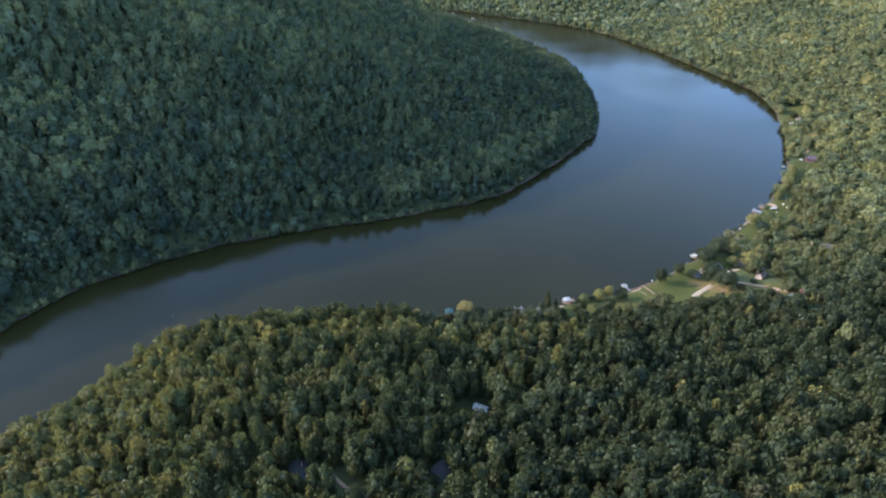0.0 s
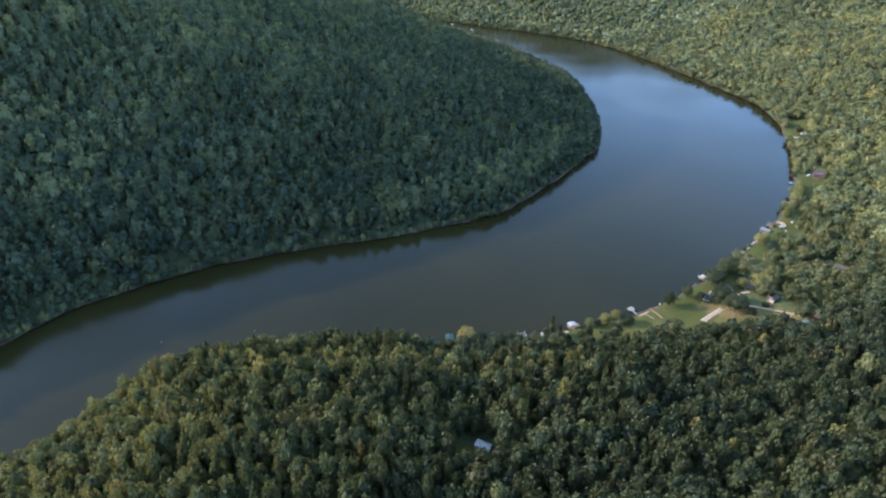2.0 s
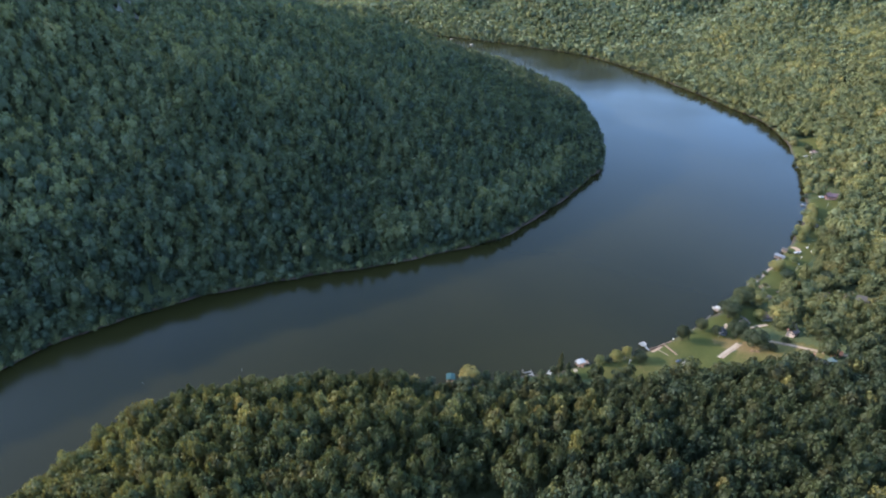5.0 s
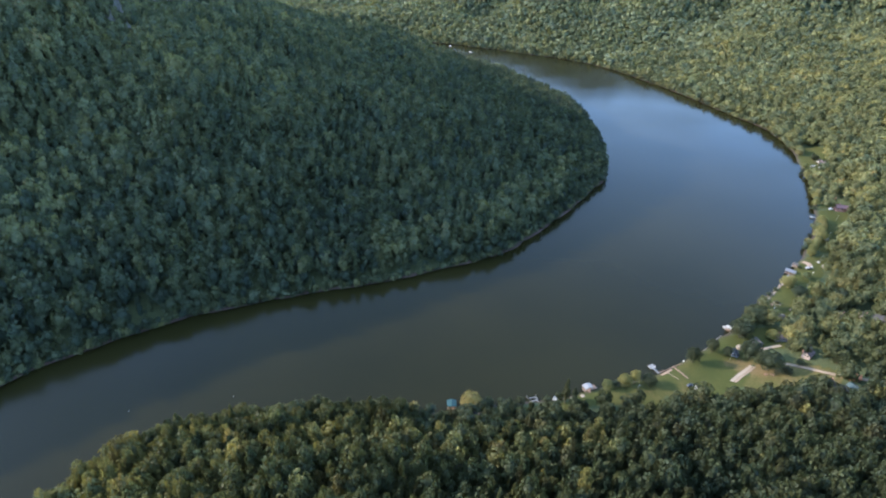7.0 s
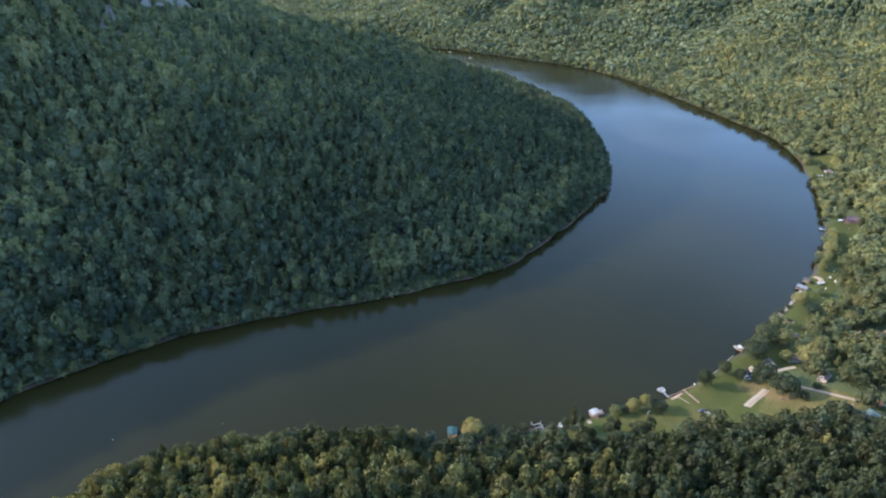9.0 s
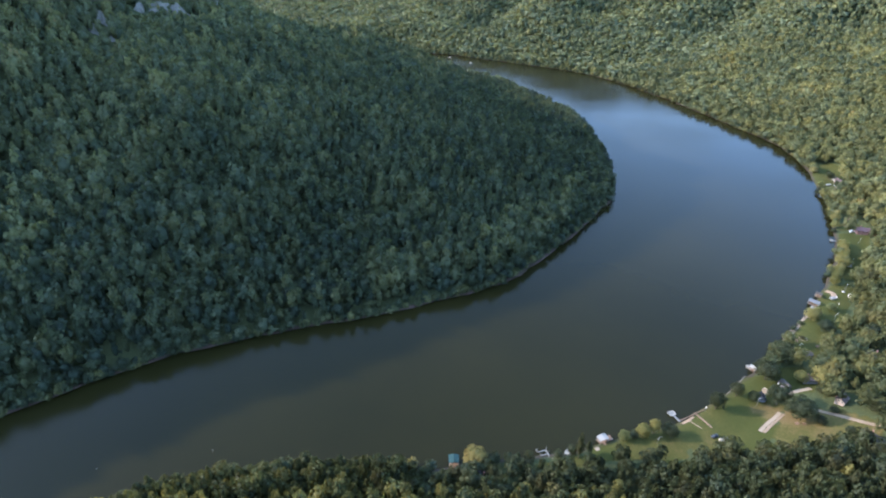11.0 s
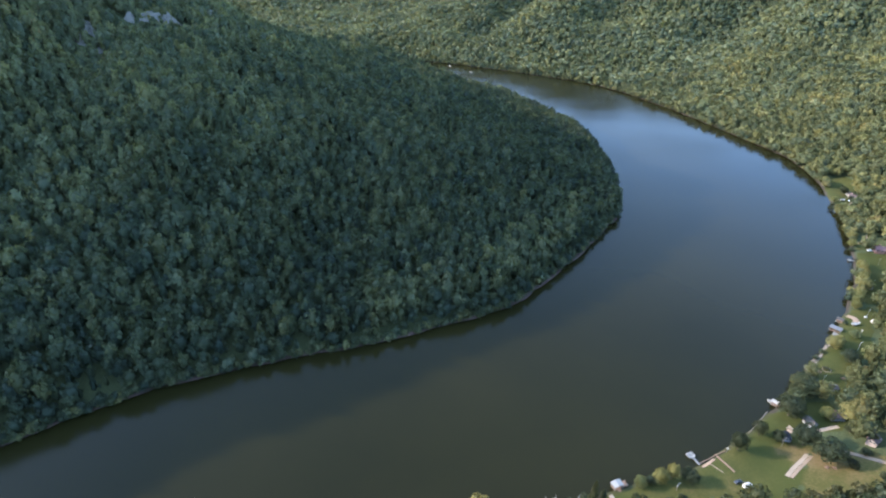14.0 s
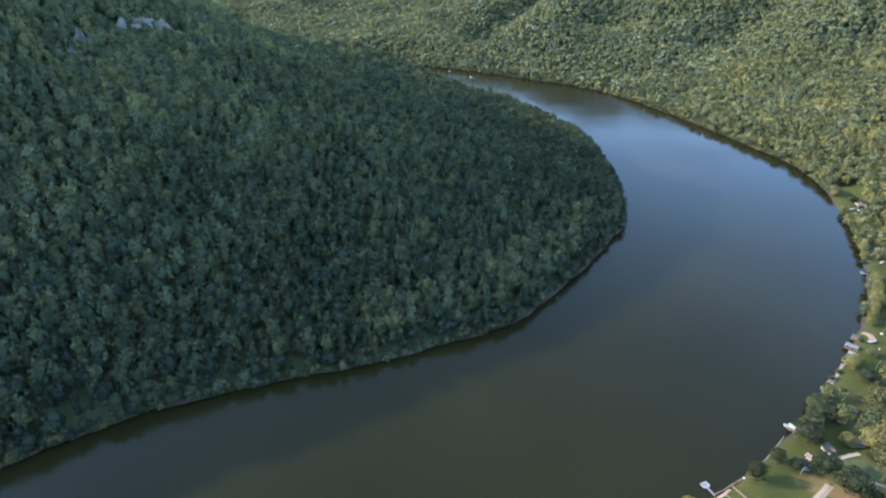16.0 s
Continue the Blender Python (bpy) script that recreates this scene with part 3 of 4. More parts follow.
# near woods: those in the middle of the slope are trees of their own
x, y, rng = scatter(-230, 330, -18, 175, 5.5, 11)
keep = ~((y > 140) & (x > 120)) & (x + 0.2 * y < 300)
near_rows, near_kinds = plant(x[keep], y[keep], rng, 7.6, 14.2, 1.0, (0.0, 1.0))
z, d, inner = land(near_rows[:, 0], near_rows[:, 1])
ok = ~inner
near_rows, near_kinds = near_rows[ok], near_kinds[ok]
# lower growth in front of the docks
near_rows[:, 4] *= np.where((near_rows[:, 0] > -12) & (near_rows[:, 0] < 118), np.interp(near_rows[:, 1], [112, 143], [1.0, 0.66]), 1.0)
# taller up the slope; a stand of narrow crowns above the docks
near_rows[:, 4] *= 1 + np.interp(near_rows[:, 1], [100, 140], [0.2, 0.0]) * np.interp(near_rows[:, 0], [-180, -130], [-0.4, 1.0])
near_rows[:, 4] *= np.where((near_rows[:, 0] > -150) & (near_rows[:, 0] < -15), 1.08, 1.0)
stand = (near_rows[:, 0] > 35) & (near_rows[:, 0] < 125) & (near_rows[:, 1] > 60) & (rng.rand(len(near_rows)) < 0.6)
near_kinds[stand] = rng.choice([4, 4, 5], stand.sum())
# slim, tall crowns among the broad ones
slim = rng.rand(len(near_rows)) < 0.35
near_rows[slim, 3] *= 0.82
near_rows[slim, 4] *= 1.16
# paler, yellowing leaves towards the point; the tone also stands in for sun
near_rows[:, 5] = near_rows[:, 5] * 0.43 + np.interp(near_rows[:, 0], [-190, -120, -20], [0.58, 0.46, 0.04])
near_rows[:, 5] = np.minimum(near_rows[:, 5], 0.96)
# darker kinds to the right, with cloud shade put into their tone
near_rows[:, 5] *= np.interp(near_rows[:, 0], [-45, 5, 60, 120], [0.88, 0.45, 0.36, 0.20])
near_rows[rng.rand(len(near_rows)) < 0.03, 5] = 0.84      # a few browning crowns
single = (near_rows[:, 0] > -150) & (near_rows[:, 0] < 90) & (near_rows[:, 1] > 100) & (near_rows[:, 1] < 150)
pick = np.where(single)[0][:280]
mask = np.zeros(len(near_rows), bool)
mask[pick] = True
templates = [tree_template("tree", s, M_LEAF_ONE, "broadleaf tree with dense olive green crown in the woods" if k in (0, 2, 3) else "tall narrow green tree in the woods", "tree", "trees of the near slope") for k, s in enumerate(NEAR.shapes)]
for r, k in zip(near_rows[mask], near_kinds[mask]):
    set_tree(templates[k], r[0], r[1], r[2], r[3], r[4], r[6])
for t in templates:
    drop_template(t)
forest("woods_near_slope", near_rows[~mask], near_kinds[~mask], NEAR, "dense mixed broadleaf woods on the near slope", (0.4, 1.0))

x, y, rng = scatter(-330, 420, -200, -20, 11, 21)
rows, kinds = plant(x, y, rng, 14, 14)
ok = ~land(rows[:, 0], rows[:, 1])[2] & (np.abs(rows[:, 0]) > 130)
forest("woods_behind", rows[ok], kinds[ok], FAR, "dense broadleaf woods up the near slope")
x, y, rng = scatter(-130, 130, -200, -20, 9.2, 22)
rows, kinds = plant(x, y, rng, 11.5, 14)
forest("woods_below", rows, kinds, MID, "dense broadleaf woods on the upper near slope")

# inner bank: the wooded gorge wall
x, y, rng = scatter(-440, 235, 110, 1000, 6.7, 12)
keep = (x > -260 - 0.42 * y) & (y < np.interp(x, [-300, 0, 230], [800, 860, 1000]))
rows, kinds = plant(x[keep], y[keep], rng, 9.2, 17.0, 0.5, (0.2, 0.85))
z, d, inner = land(rows[:, 0], rows[:, 1])
ok = inner & (d < 520)
# leafier growth near the tip; a few crowns upstream yellowed to look sunlit
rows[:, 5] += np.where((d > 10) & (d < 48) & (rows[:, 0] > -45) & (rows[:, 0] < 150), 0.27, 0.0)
# darker low down, paler up the slope: haze put into the leaf tone
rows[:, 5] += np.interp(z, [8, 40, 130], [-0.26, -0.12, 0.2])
sunlit_crowns = (np.hypot(rows[:, 0] + 300, rows[:, 1] - 305) < 55) & (rows[:, 5] > 0.5)
rows[sunlit_crowns, 5] = 0.98
# narrow bluish hue range tints the leaves for haze and blue shade
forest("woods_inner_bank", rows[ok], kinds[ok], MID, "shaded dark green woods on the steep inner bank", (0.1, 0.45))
# sparse rim trees, mostly unseen, added to cast shade; hue tinted blue
x, y, rng = scatter(-1000, -200, -200, 900, 15, 13)
keep = (x < -262 - 0.42 * y)
rows, kinds = plant(x[keep], y[keep], rng, 18, 16, 1.0)
z, d, inner = land(rows[:, 0], rows[:, 1])
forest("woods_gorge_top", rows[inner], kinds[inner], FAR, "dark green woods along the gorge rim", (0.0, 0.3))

# outer bank: bright slope to the side of the river, toned up to look sunlit
x, y, rng = scatter(100, 900, 95, 1010, 7.8, 14)
keep = ~((y < 140) | ((y < 175) & (x < 122))) | (x + 0.2 * y >= 300)
keep &= (x < 300 + 0.72 * y)
rows, kinds = plant(x[keep], y[keep], rng, 12.2, 15.0, 0.5, (0.48, 1.0))
z, d, inner = land(rows[:, 0], rows[:, 1])
ok = ~inner & (d < 420)
rows, kinds, d = rows[ok], kinds[ok], d[ok]
# dark kinds before the lawn; cloud shade is painted in here as well
rows[:, 5] *= np.interp(rows[:, 1], [150, 200], [0.3, 1.0])
side = (rows[:, 0] < 345) & (rows[:, 1] < 330)
rows[side, 3] *= 0.70
rows[side, 5] *= 0.78
rows[side, 4] *= 0.88
by_lawn = (d < 75) & (rows[:, 1] > 330) & (rows[:, 1] < 620)      # smaller trees round the far gardens
rows[by_lawn, 3] *= 0.82
rows[by_lawn, 4] *= 0.9
back = ~side & ((d > 230) | (rows[:, 1] > 760))
forest("woods_lawn_edge", rows[side], kinds[side], NEAR, "leafy yellow green woods behind the lawns", (0.3, 1.0))
forest("woods_outer_bank", rows[~side & ~back], kinds[~side & ~back], LAKESIDE, "sunlit yellow green woods along the outer bank", (0.2, 0.82))
forest("woods_outer_slope", rows[back], kinds[back], MID, "sunlit yellow green woods on the outer slope", (0.1, 0.8))

# far slopes: pale tone and bluish hue paint the haze into the leaves
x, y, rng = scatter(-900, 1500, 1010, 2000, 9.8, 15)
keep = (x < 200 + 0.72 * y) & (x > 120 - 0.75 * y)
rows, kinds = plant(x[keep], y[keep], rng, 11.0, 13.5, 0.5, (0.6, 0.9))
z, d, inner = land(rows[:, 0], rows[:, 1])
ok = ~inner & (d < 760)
forest("woods_far_slopes", rows[ok], kinds[ok], FAR, "woods on the far slopes, tinted blue green as by haze", (0.0, 0.6))


# low growth that hangs over the water's edge
def fringe(line, first, last, step, seed, back=-0.6):
    rng = np.random.RandomState(seed)
    t = np.cumsum(np.r_[0, np.hypot(*np.diff(line, axis=0).T)])
    s = np.arange(t[first], t[last], step)
    x = np.interp(s, t, line[:, 0]) + rng.uniform(-1.8, 1.8, len(s))
    y = np.interp(s, t, line[:, 1]) + rng.uniform(-1.8, 1.8, len(s))
    z, d, _ = land(x, y)
    near_lawn = np.zeros(len(x), bool)
    for ox, oy in ((6, -6), (0, -7), (7, 0), (4, -4), (-4, 4)):
        near_lawn |= lawn_mask(x + ox, y + oy)
    for cx, cy, r in CLEAR:
        near_lawn |= (x - cx) ** 2 + (y - cy) ** 2 < r * r
    ok = ((d > np.where(x > 60, back, -0.6)) & ~lawn_mask(x, y)) & ~near_lawn
    x, y, z = x[ok], y[ok], np.maximum(z[ok], 0)
    n = len(x)
    return np.c_[x, y, z - 0.6, rng.uniform(4.0, 7.5, n), rng.uniform(3.5, 8.5, n), rng.rand(n), rng.uniform(0, 6.28, n)], rng.choice([0, 2, 0, 2, 1], n)


i0, i1 = 4 * 6, 22 * 6
rows, kinds = fringe(BANK_IN, i0, i1, 1.6, 31, 0.7)
forest("fringe_inner_bank", rows, kinds, MID, "low leafy growth along the inner water's edge", (0.1, 0.6))
rows, kinds = fringe(BANK_OUT, 4 * 6, 35 * 6, 2.0, 32)
forest("fringe_outer_bank", rows, kinds, MID, "low leafy growth along the outer water's edge")


# ---------------------------------------------------------------- cliffs below the rim
def cliff(cx, cy, length, high, turn, seed):
    rng = np.random.RandomState(seed)
    n, k = max(8, int(length / 1.6)), 9
    zb = height(cx, cy) - 3
    c, s = math.cos(radians(turn)), math.sin(radians(turn))
    verts, faces = [], []
    cut = np.cumsum(rng.uniform(-0.8, 0.8, n + 1))
    block = np.repeat(rng.uniform(-1.6, 1.6, n // 3 + 2), 3)[:n + 1]
    ends = np.clip(np.minimum(np.arange(n + 1), n - np.arange(n + 1)) / (n * 0.22), 0.25, 1)
    tops = (high + 3) * ends * (1 + 0.16 * np.repeat(rng.uniform(-1, 1, n // 4 + 2), 4)[:n + 1])
    for i in range(n + 1):
        for j in range(k + 2):
            f = min(j, k) / k
            ledge = -0.7 * math.floor(f * 3.99) + rng.uniform(-0.35, 0.35)
            out = block[i] + 0.25 * cut[i] - ledge * 0.9 + (9 if j == k + 1 else 0)
            lx, ly, lz = (i / n - 0.5) * length + rng.uniform(-0.3, 0.3), out, f * tops[i]
            verts.append((cx + lx * c - ly * s, cy + lx * s + ly * c, zb + lz - (5 if j == k + 1 else 0)))
    w = k + 2
    for i in range(n):
        for j in range(w - 1):
            a = i * w + j
            faces.append((a, a + w, a + w + 1, a + 1))
    ob = new("cliff", mesh_from("cliff", verts, faces, [M_ROCK]))
    tagged(ob, "weathered pale limestone cliff band in the wooded slope", "cliff", "cliffs below the rim", kind="structure")


for a in ((-287, 604, 66, 15, 24, 1), (-264, 660, 26, 12, 62, 2), (-250, 688, 26, 11, 62, 3), (-318, 542, 14, 14, 20, 4), (-306, 528, 12, 9, 20, 5), (-318, 524, 9, 9, 15, 6)):
    cliff(*a)


# ---------------------------------------------------------------- lawn and bank trees
def lawn_tree(kind, shape, mat, label, rows, category="tree", group=""):
    tpl = tree_template(kind, shape, mat, label, category, group)
    for (x, y, w, h) in rows:
        set_tree(tpl, x, y, max(0.3, height(x, y)) - 0.1, w, h, (x * 1.7 + y) % 6.28)
    drop_template(tpl)


LAWN_A = crown_shape("round", 101, 26, 1700, 0.034, 1)
LAWN_B = crown_shape("round", 137, 22, 1700, 0.034, 1)
TALL_A = crown_shape("cone", 151, 18, 620, 0.05, 1)
BUSH_A = crown_shape("round", 163, 12, 420, 0.055, 1)
lawn_tree("oak_tree", LAWN_A, M_LEAF_DARK, "large round dark green shade tree on the lawn",
          [(166, 188, 8.0, 12), (183, 198, 7.2, 10), (203, 190, 11.5, 14.5), (207, 177, 14, 14), (208, 212, 13.5, 13), (191, 193, 5.5, 7.5), (452, 531, 8, 9), (461, 515, 8, 8), (450, 515, 5, 5), (296, 243, 13, 12)], group="shade trees on the lawns")
lawn_tree("oak_tree", LAWN_B, M_LEAF_DARK, "broad green shade tree beside the drive",
          [(232, 196, 6, 6), (228, 179, 5, 3.6), (215, 171, 5.5, 5), (224, 161, 5, 4.5), (132, 169, 8, 7), (228, 230, 14, 12), (236, 227, 6, 7), (248, 176, 9, 9), (275, 258, 10, 9), (455, 505, 9, 9)], group="shade trees on the lawns")
lawn_tree("willow_tree", LAWN_B, M_LEAF_YELLOW, "yellow green leafy tree near the river bank",
          [(228, 209, 7.5, 8), (239, 205, 13, 12), (106, 166.6, 6, 6.5), (117, 169, 7, 8.5), (124, 171, 5.5, 10.5), (24, 152, 11, 11), (295, 283, 6.5, 6), (274, 273, 9, 9), (280, 277, 7, 7),
           (332, 332, 7, 8), (343, 342, 7.5, 9), (350, 354, 8, 10), (356, 362, 8, 9), (363, 373, 8, 9), (367, 380, 6, 7), (322, 322, 5, 5), (337, 337, 6, 7), (347, 348, 6, 7), (326, 325, 6.5, 8), (320, 318, 6, 7), (360, 368, 6, 8), (430, 512, 6, 7), (447, 553, 8, 8), (384, 416, 7, 8), (393, 430, 8, 8)],
          group="bank trees")
lawn_tree("cedar_tree", TALL_A, M_LEAF_DARK, "tall pointed dark green cedar by the river", [(78, 154, 6.0, 20), (84, 157, 5.5, 10), (191, 196, 5, 6.5), (454, 538, 5, 9)], group="cedars")
lawn_tree("bush", BUSH_A, M_LEAF_DARK, "rounded green bush on the river bank",
          [(255, 251, 3.4, 2.2), (30, 153, 5, 4), (45, 152, 4.5, 3.5), (50, 150, 6, 4.5), (68, 156, 5, 4), (112, 169, 5, 4), (249, 257, 4, 3), (256, 263, 4, 3), (264, 269, 4, 3), (300, 299, 3, 2.5),
           (226, 233, 9, 7), (233, 238, 8, 6.5), (240, 244, 7, 5.5), (217, 226, 7, 6), (370, 388, 4, 3), (378, 408, 5, 4), (418, 496, 5, 4), (424, 505, 5, 4), (176, 196, 2.5, 1.6)], "bush", "bushes on the bank")


# ---------------------------------------------------------------- drives, walls and bare patches
def strip(name, pts, width, mat, label, category, lift=0.10):
    line = smooth_line(pts, 8)
    nrm = np.gradient(line, axis=0)[:, ::-1] * (-1, 1)
    nrm /= np.linalg.norm(nrm, axis=1)[:, None]
    offs = np.array([-0.5, -0.49, -0.16, 0.16, 0.49, 0.5]) * width
    P = line[:, None, :] + nrm[:, None, :] * offs[None, :, None]
    z = land(P[..., 0].ravel(), P[..., 1].ravel())[0].reshape(P.shape[:2]) + lift
    z[:, 0] -= 0.7
    z[:, -1] -= 0.7
    z[:, 2:4] += 0.03
    verts = np.dstack([P, z]).reshape(-1, 3)
    m = len(offs)
    faces = [(i * m + j, (i + 1) * m + j, (i + 1) * m + j + 1, i * m + j + 1) for i in range(len(line) - 1) for j in range(m - 1)]
    tagged(new(name, mesh_from(name, verts.tolist(), faces, [mat])), label, category, kind="structure")


strip("driveway", [(201, 183), (195.5, 179), (189.5, 175), (184, 170.8), (182, 169.3)], 2.05, M_CONCRETE, "pale concrete wheel track across the lawn", "driveway")
strip("driveway", [(202.4, 181.6), (196.9, 177.6), (190.9, 173.6), (185.4, 169.4), (183.4, 167.9)], 1.55, M_GRAVEL, "tan gravel wheel track across the lawn", "driveway")
strip("driveway", [(210, 185), (218, 182.5), (227, 176.5), (235, 169.5), (243, 163), (252, 158), (266, 152)], 2.6, M_GRAVEL, "pale gravel drive winding up to the houses", "driveway", 0.25)
strip("pavement", [(214, 199), (222, 200.5), (230, 201.5)], 2.6, M_CONCRETE, "pale concrete parking slab beside the house", "slab")
strip("driveway", [(-51.5, 28), (-46.3, 23.6), (-40.7, 19.4), (-36.3, 15), (-30, 11.4), (-24.8, 9), (-12, 5), (4, -3)], 1.9, M_TRACK, "rutted bare earth track through the woods", "track", 0.3)
strip("driveway", [(452, 512), (444, 506), (437, 495), (438, 487), (446, 482)], 3.0, M_GRAVEL, "curved pale gravel drive on the lawn", "driveway", 0.15)
strip("path", [(404, 394), (412, 397), (420, 402)], 4.5, M_DIRT, "bare reddish earth beside the house", "path", 0.3)
strip("path", [(394, 417), (404, 424), (414, 434)], 6.5, M_SAND, "bare sandy terrace cut in the slope", "path", 0.3)
strip("path", [(147.7, 179.6), (149.6, 176.4), (151.8, 173.2)], 0.6, M_GRAVEL, "narrow worn gravel footpath from the dock", "path", 0.08)
strip("path", [(143, 178), (147, 180), (151.5, 183)], 1.6, M_DIRT, "bare reddish beach strip beside the dock", "path", 0.1)
strip("river_bank", [tuple(p) for p in BANK_IN[5 * 6:19 * 6:3] + (0.3, -0.4)], 1.9, M_MUD, "bare muddy strip along the inner water edge", "bank", 0.25)
strip("path", [(309, 310), (311, 305), (309, 300)], 4.0, M_DIRT, "bare reddish earth beside the boathouse", "path", 0.15)


def wall_run(name, pts, thick, top, mat, label, category, posts=0.0):
    root = thing(name, pose(0, 0, 0), label, category)
    line = smooth_line(pts, 3)
    for i in range(len(line) - 1):
        (x0, y0), (x1, y1) = line[i], line[i + 1]
        zb = min(0.0, height(x0, y0)) - 0.6
        ln = math.hypot(x1 - x0, y1 - y0)
        bm = boxed(-ln / 2 - 0.03, -thick / 2, 0, ln / 2 + 0.03, thick / 2, top - zb + 0.12 * math.sin(i * 2.1), bevel=0.05)
        bmesh.ops.transform(bm, matrix=Matrix.Translation(((x0 + x1) / 2, (y0 + y1) / 2, zb)) @ Matrix.Rotation(math.atan2(y1 - y0, x1 - x0), 4, "Z"), verts=bm.verts)
        part("board" if mat == M_BROWN else "block", bm, mat, root)
    if posts:
        for i in range(0, len(line), 2):
            bm = tube(bmesh.new(), (*line[i], -1.5), (*line[i], top + 0.5), 0.14, 0.14, 8)
            part("post", bm, M_BROWN, root)


wall_run("timber_seawall", [(143, 180.5), (148, 182.6), (154, 185.5), (160, 188.3)], 0.35, 1.2, M_BROWN, "brown timber seawall along the lawn edge", "seawall", 1)
wall_run("stone_seawall", [(161, 189), (170, 194), (179, 200.5), (190, 209.5), (199, 217)], 0.32, 0.5, M_STONE, "low pale stone seawall along the bank", "seawall")


def walkway(pts, width, label):
    root = thing("boardwalk", pose(0, 0, 0), label, "walkway")
    (x0, y0), (x1, y1) = pts
    ln, ang = math.hypot(x1 - x0, y1 - y0), math.atan2(y1 - y0, x1 - x0)
    z0, z1 = max(1.3, height(x0, y0)), height(x1, y1)
    n = int(ln / 0.55)
    me = bpy.data.meshes.new("board")
    bm = boxed(-0.26, -width / 2, 0, 0.26, width / 2, 0.08, bevel=0.02)
    bm.to_mesh(me)
    bm.free()
    me.materials.append(M_BROWN)
    for i in range(n):
        f = (i + 0.5) / n
        b = new("board", me)
        b.parent = root
        b.matrix_basis = Matrix.Translation((x0 + (x1 - x0) * f, y0 + (y1 - y0) * f, max(z0 + (z1 - z0) * f, height(x0 + (x1 - x0) * f, y0 + (y1 - y0) * f)) + 0.14)) @ Matrix.Rotation(ang, 4, "Z")
    for side in (-1, 1):
        bm = bmesh.new()
        q = Vector((-math.sin(ang), math.cos(ang), 0)) * side * (width / 2 - 0.1)
        zm = height((x0 + x1) / 2, (y0 + y1) / 2)
        pm = Vector(((x0 + x1) / 2, (y0 + y1) / 2, max((z0 + z1) / 2, zm)))
        tube(bm, Vector((x0, y0, z0)) + q, pm + q, 0.1, 0.1, 6)
        tube(bm, pm + q, Vector((x1, y1, z1)) + q, 0.1, 0.1, 6)
        part("joist", bm, M_BROWN, root)


walkway([(153, 185.6), (157.6, 173.5)], 1.05, "sloping brown timber walkway over the grass")


# ---------------------------------------------------------------- docks
def deck(parent, x0, y0, x1, y1, z, mat, name="deck", along="x"):
    """A deck of boards on two joists."""
    d = part(name, boxed(x0 + 0.05, y0 + 0.05, z - 0.28, x1 - 0.05, y1 - 0.05, z - 0.10, bevel=0.03), mat, parent)
    ln = (x1 - x0) if along == "x" else (y1 - y0)
    n = max(2, int(ln / 0.6))
    me = bpy.data.meshes.new("plank")
    step = ln / n
    bm = boxed(-step / 2 + 0.02, y0, z - 0.1, step / 2 - 0.02, y1, z, bevel=0.012) if along == "x" else boxed(x0, -step / 2 + 0.02, z - 0.1, x1, step / 2 - 0.02, z, bevel=0.012)
    bm.to_mesh(me)
    bm.free()
    me.materials.append(mat)
    for i in range(n):
        p = new("plank", me)
        p.parent = d
        o = step * (i + 0.5)
        p.location = (x0 + o, 0, 0) if along == "x" else (0, y0 + o, 0)
    return d


def posts(parent, places, z0, z1, mat=M_DECK, r=0.11):
    for x, y in places:
        part("post", tube(bmesh.new(), (x, y, z0), (x, y, z1), r, r, 8), mat, parent)


def gable(w, l, z, rise, over, thick=0.12):
    """Roof over a w by l plan, ridge along y."""
    bm = bmesh.new()
    a, b = w / 2 + over, l / 2 + over
    drop = rise * over / (w / 2)
    prof = [(-a, z - drop), (0, z + rise), (a, z - drop), (a, z - drop - thick), (0, z + rise - thick), (-a, z - drop - thick)]
    rings = [[bm.verts.new((x, y, q)) for x, q in prof] for y in (-b, b)]
    for i in range(6):
        bm.faces.new((rings[0][i], rings[0][(i + 1) % 6], rings[1][(i + 1) % 6], rings[1][i]))
    for r in rings:
        bm.faces.new((r[0], r[1], r[4], r[5]))
        bm.faces.new((r[1], r[2], r[3], r[4]))
    return bm


def seams(parent, w, l, z, rise, over, mat, step=0.9):
    """Standing seams of a metal roof, as ribs of the roof part."""
    a, b = w / 2 + over, l / 2 + over
    drop = rise * over / (w / 2)
    for sgn in (-1, 1):
        y = -b + 0.1
        while y < b:
            part("seam", tube(bmesh.new(), (sgn * a, y, z - drop + 0.03), (0, y, z + rise + 0.03), 0.045, 0.045, 4), mat, parent)
            y += step


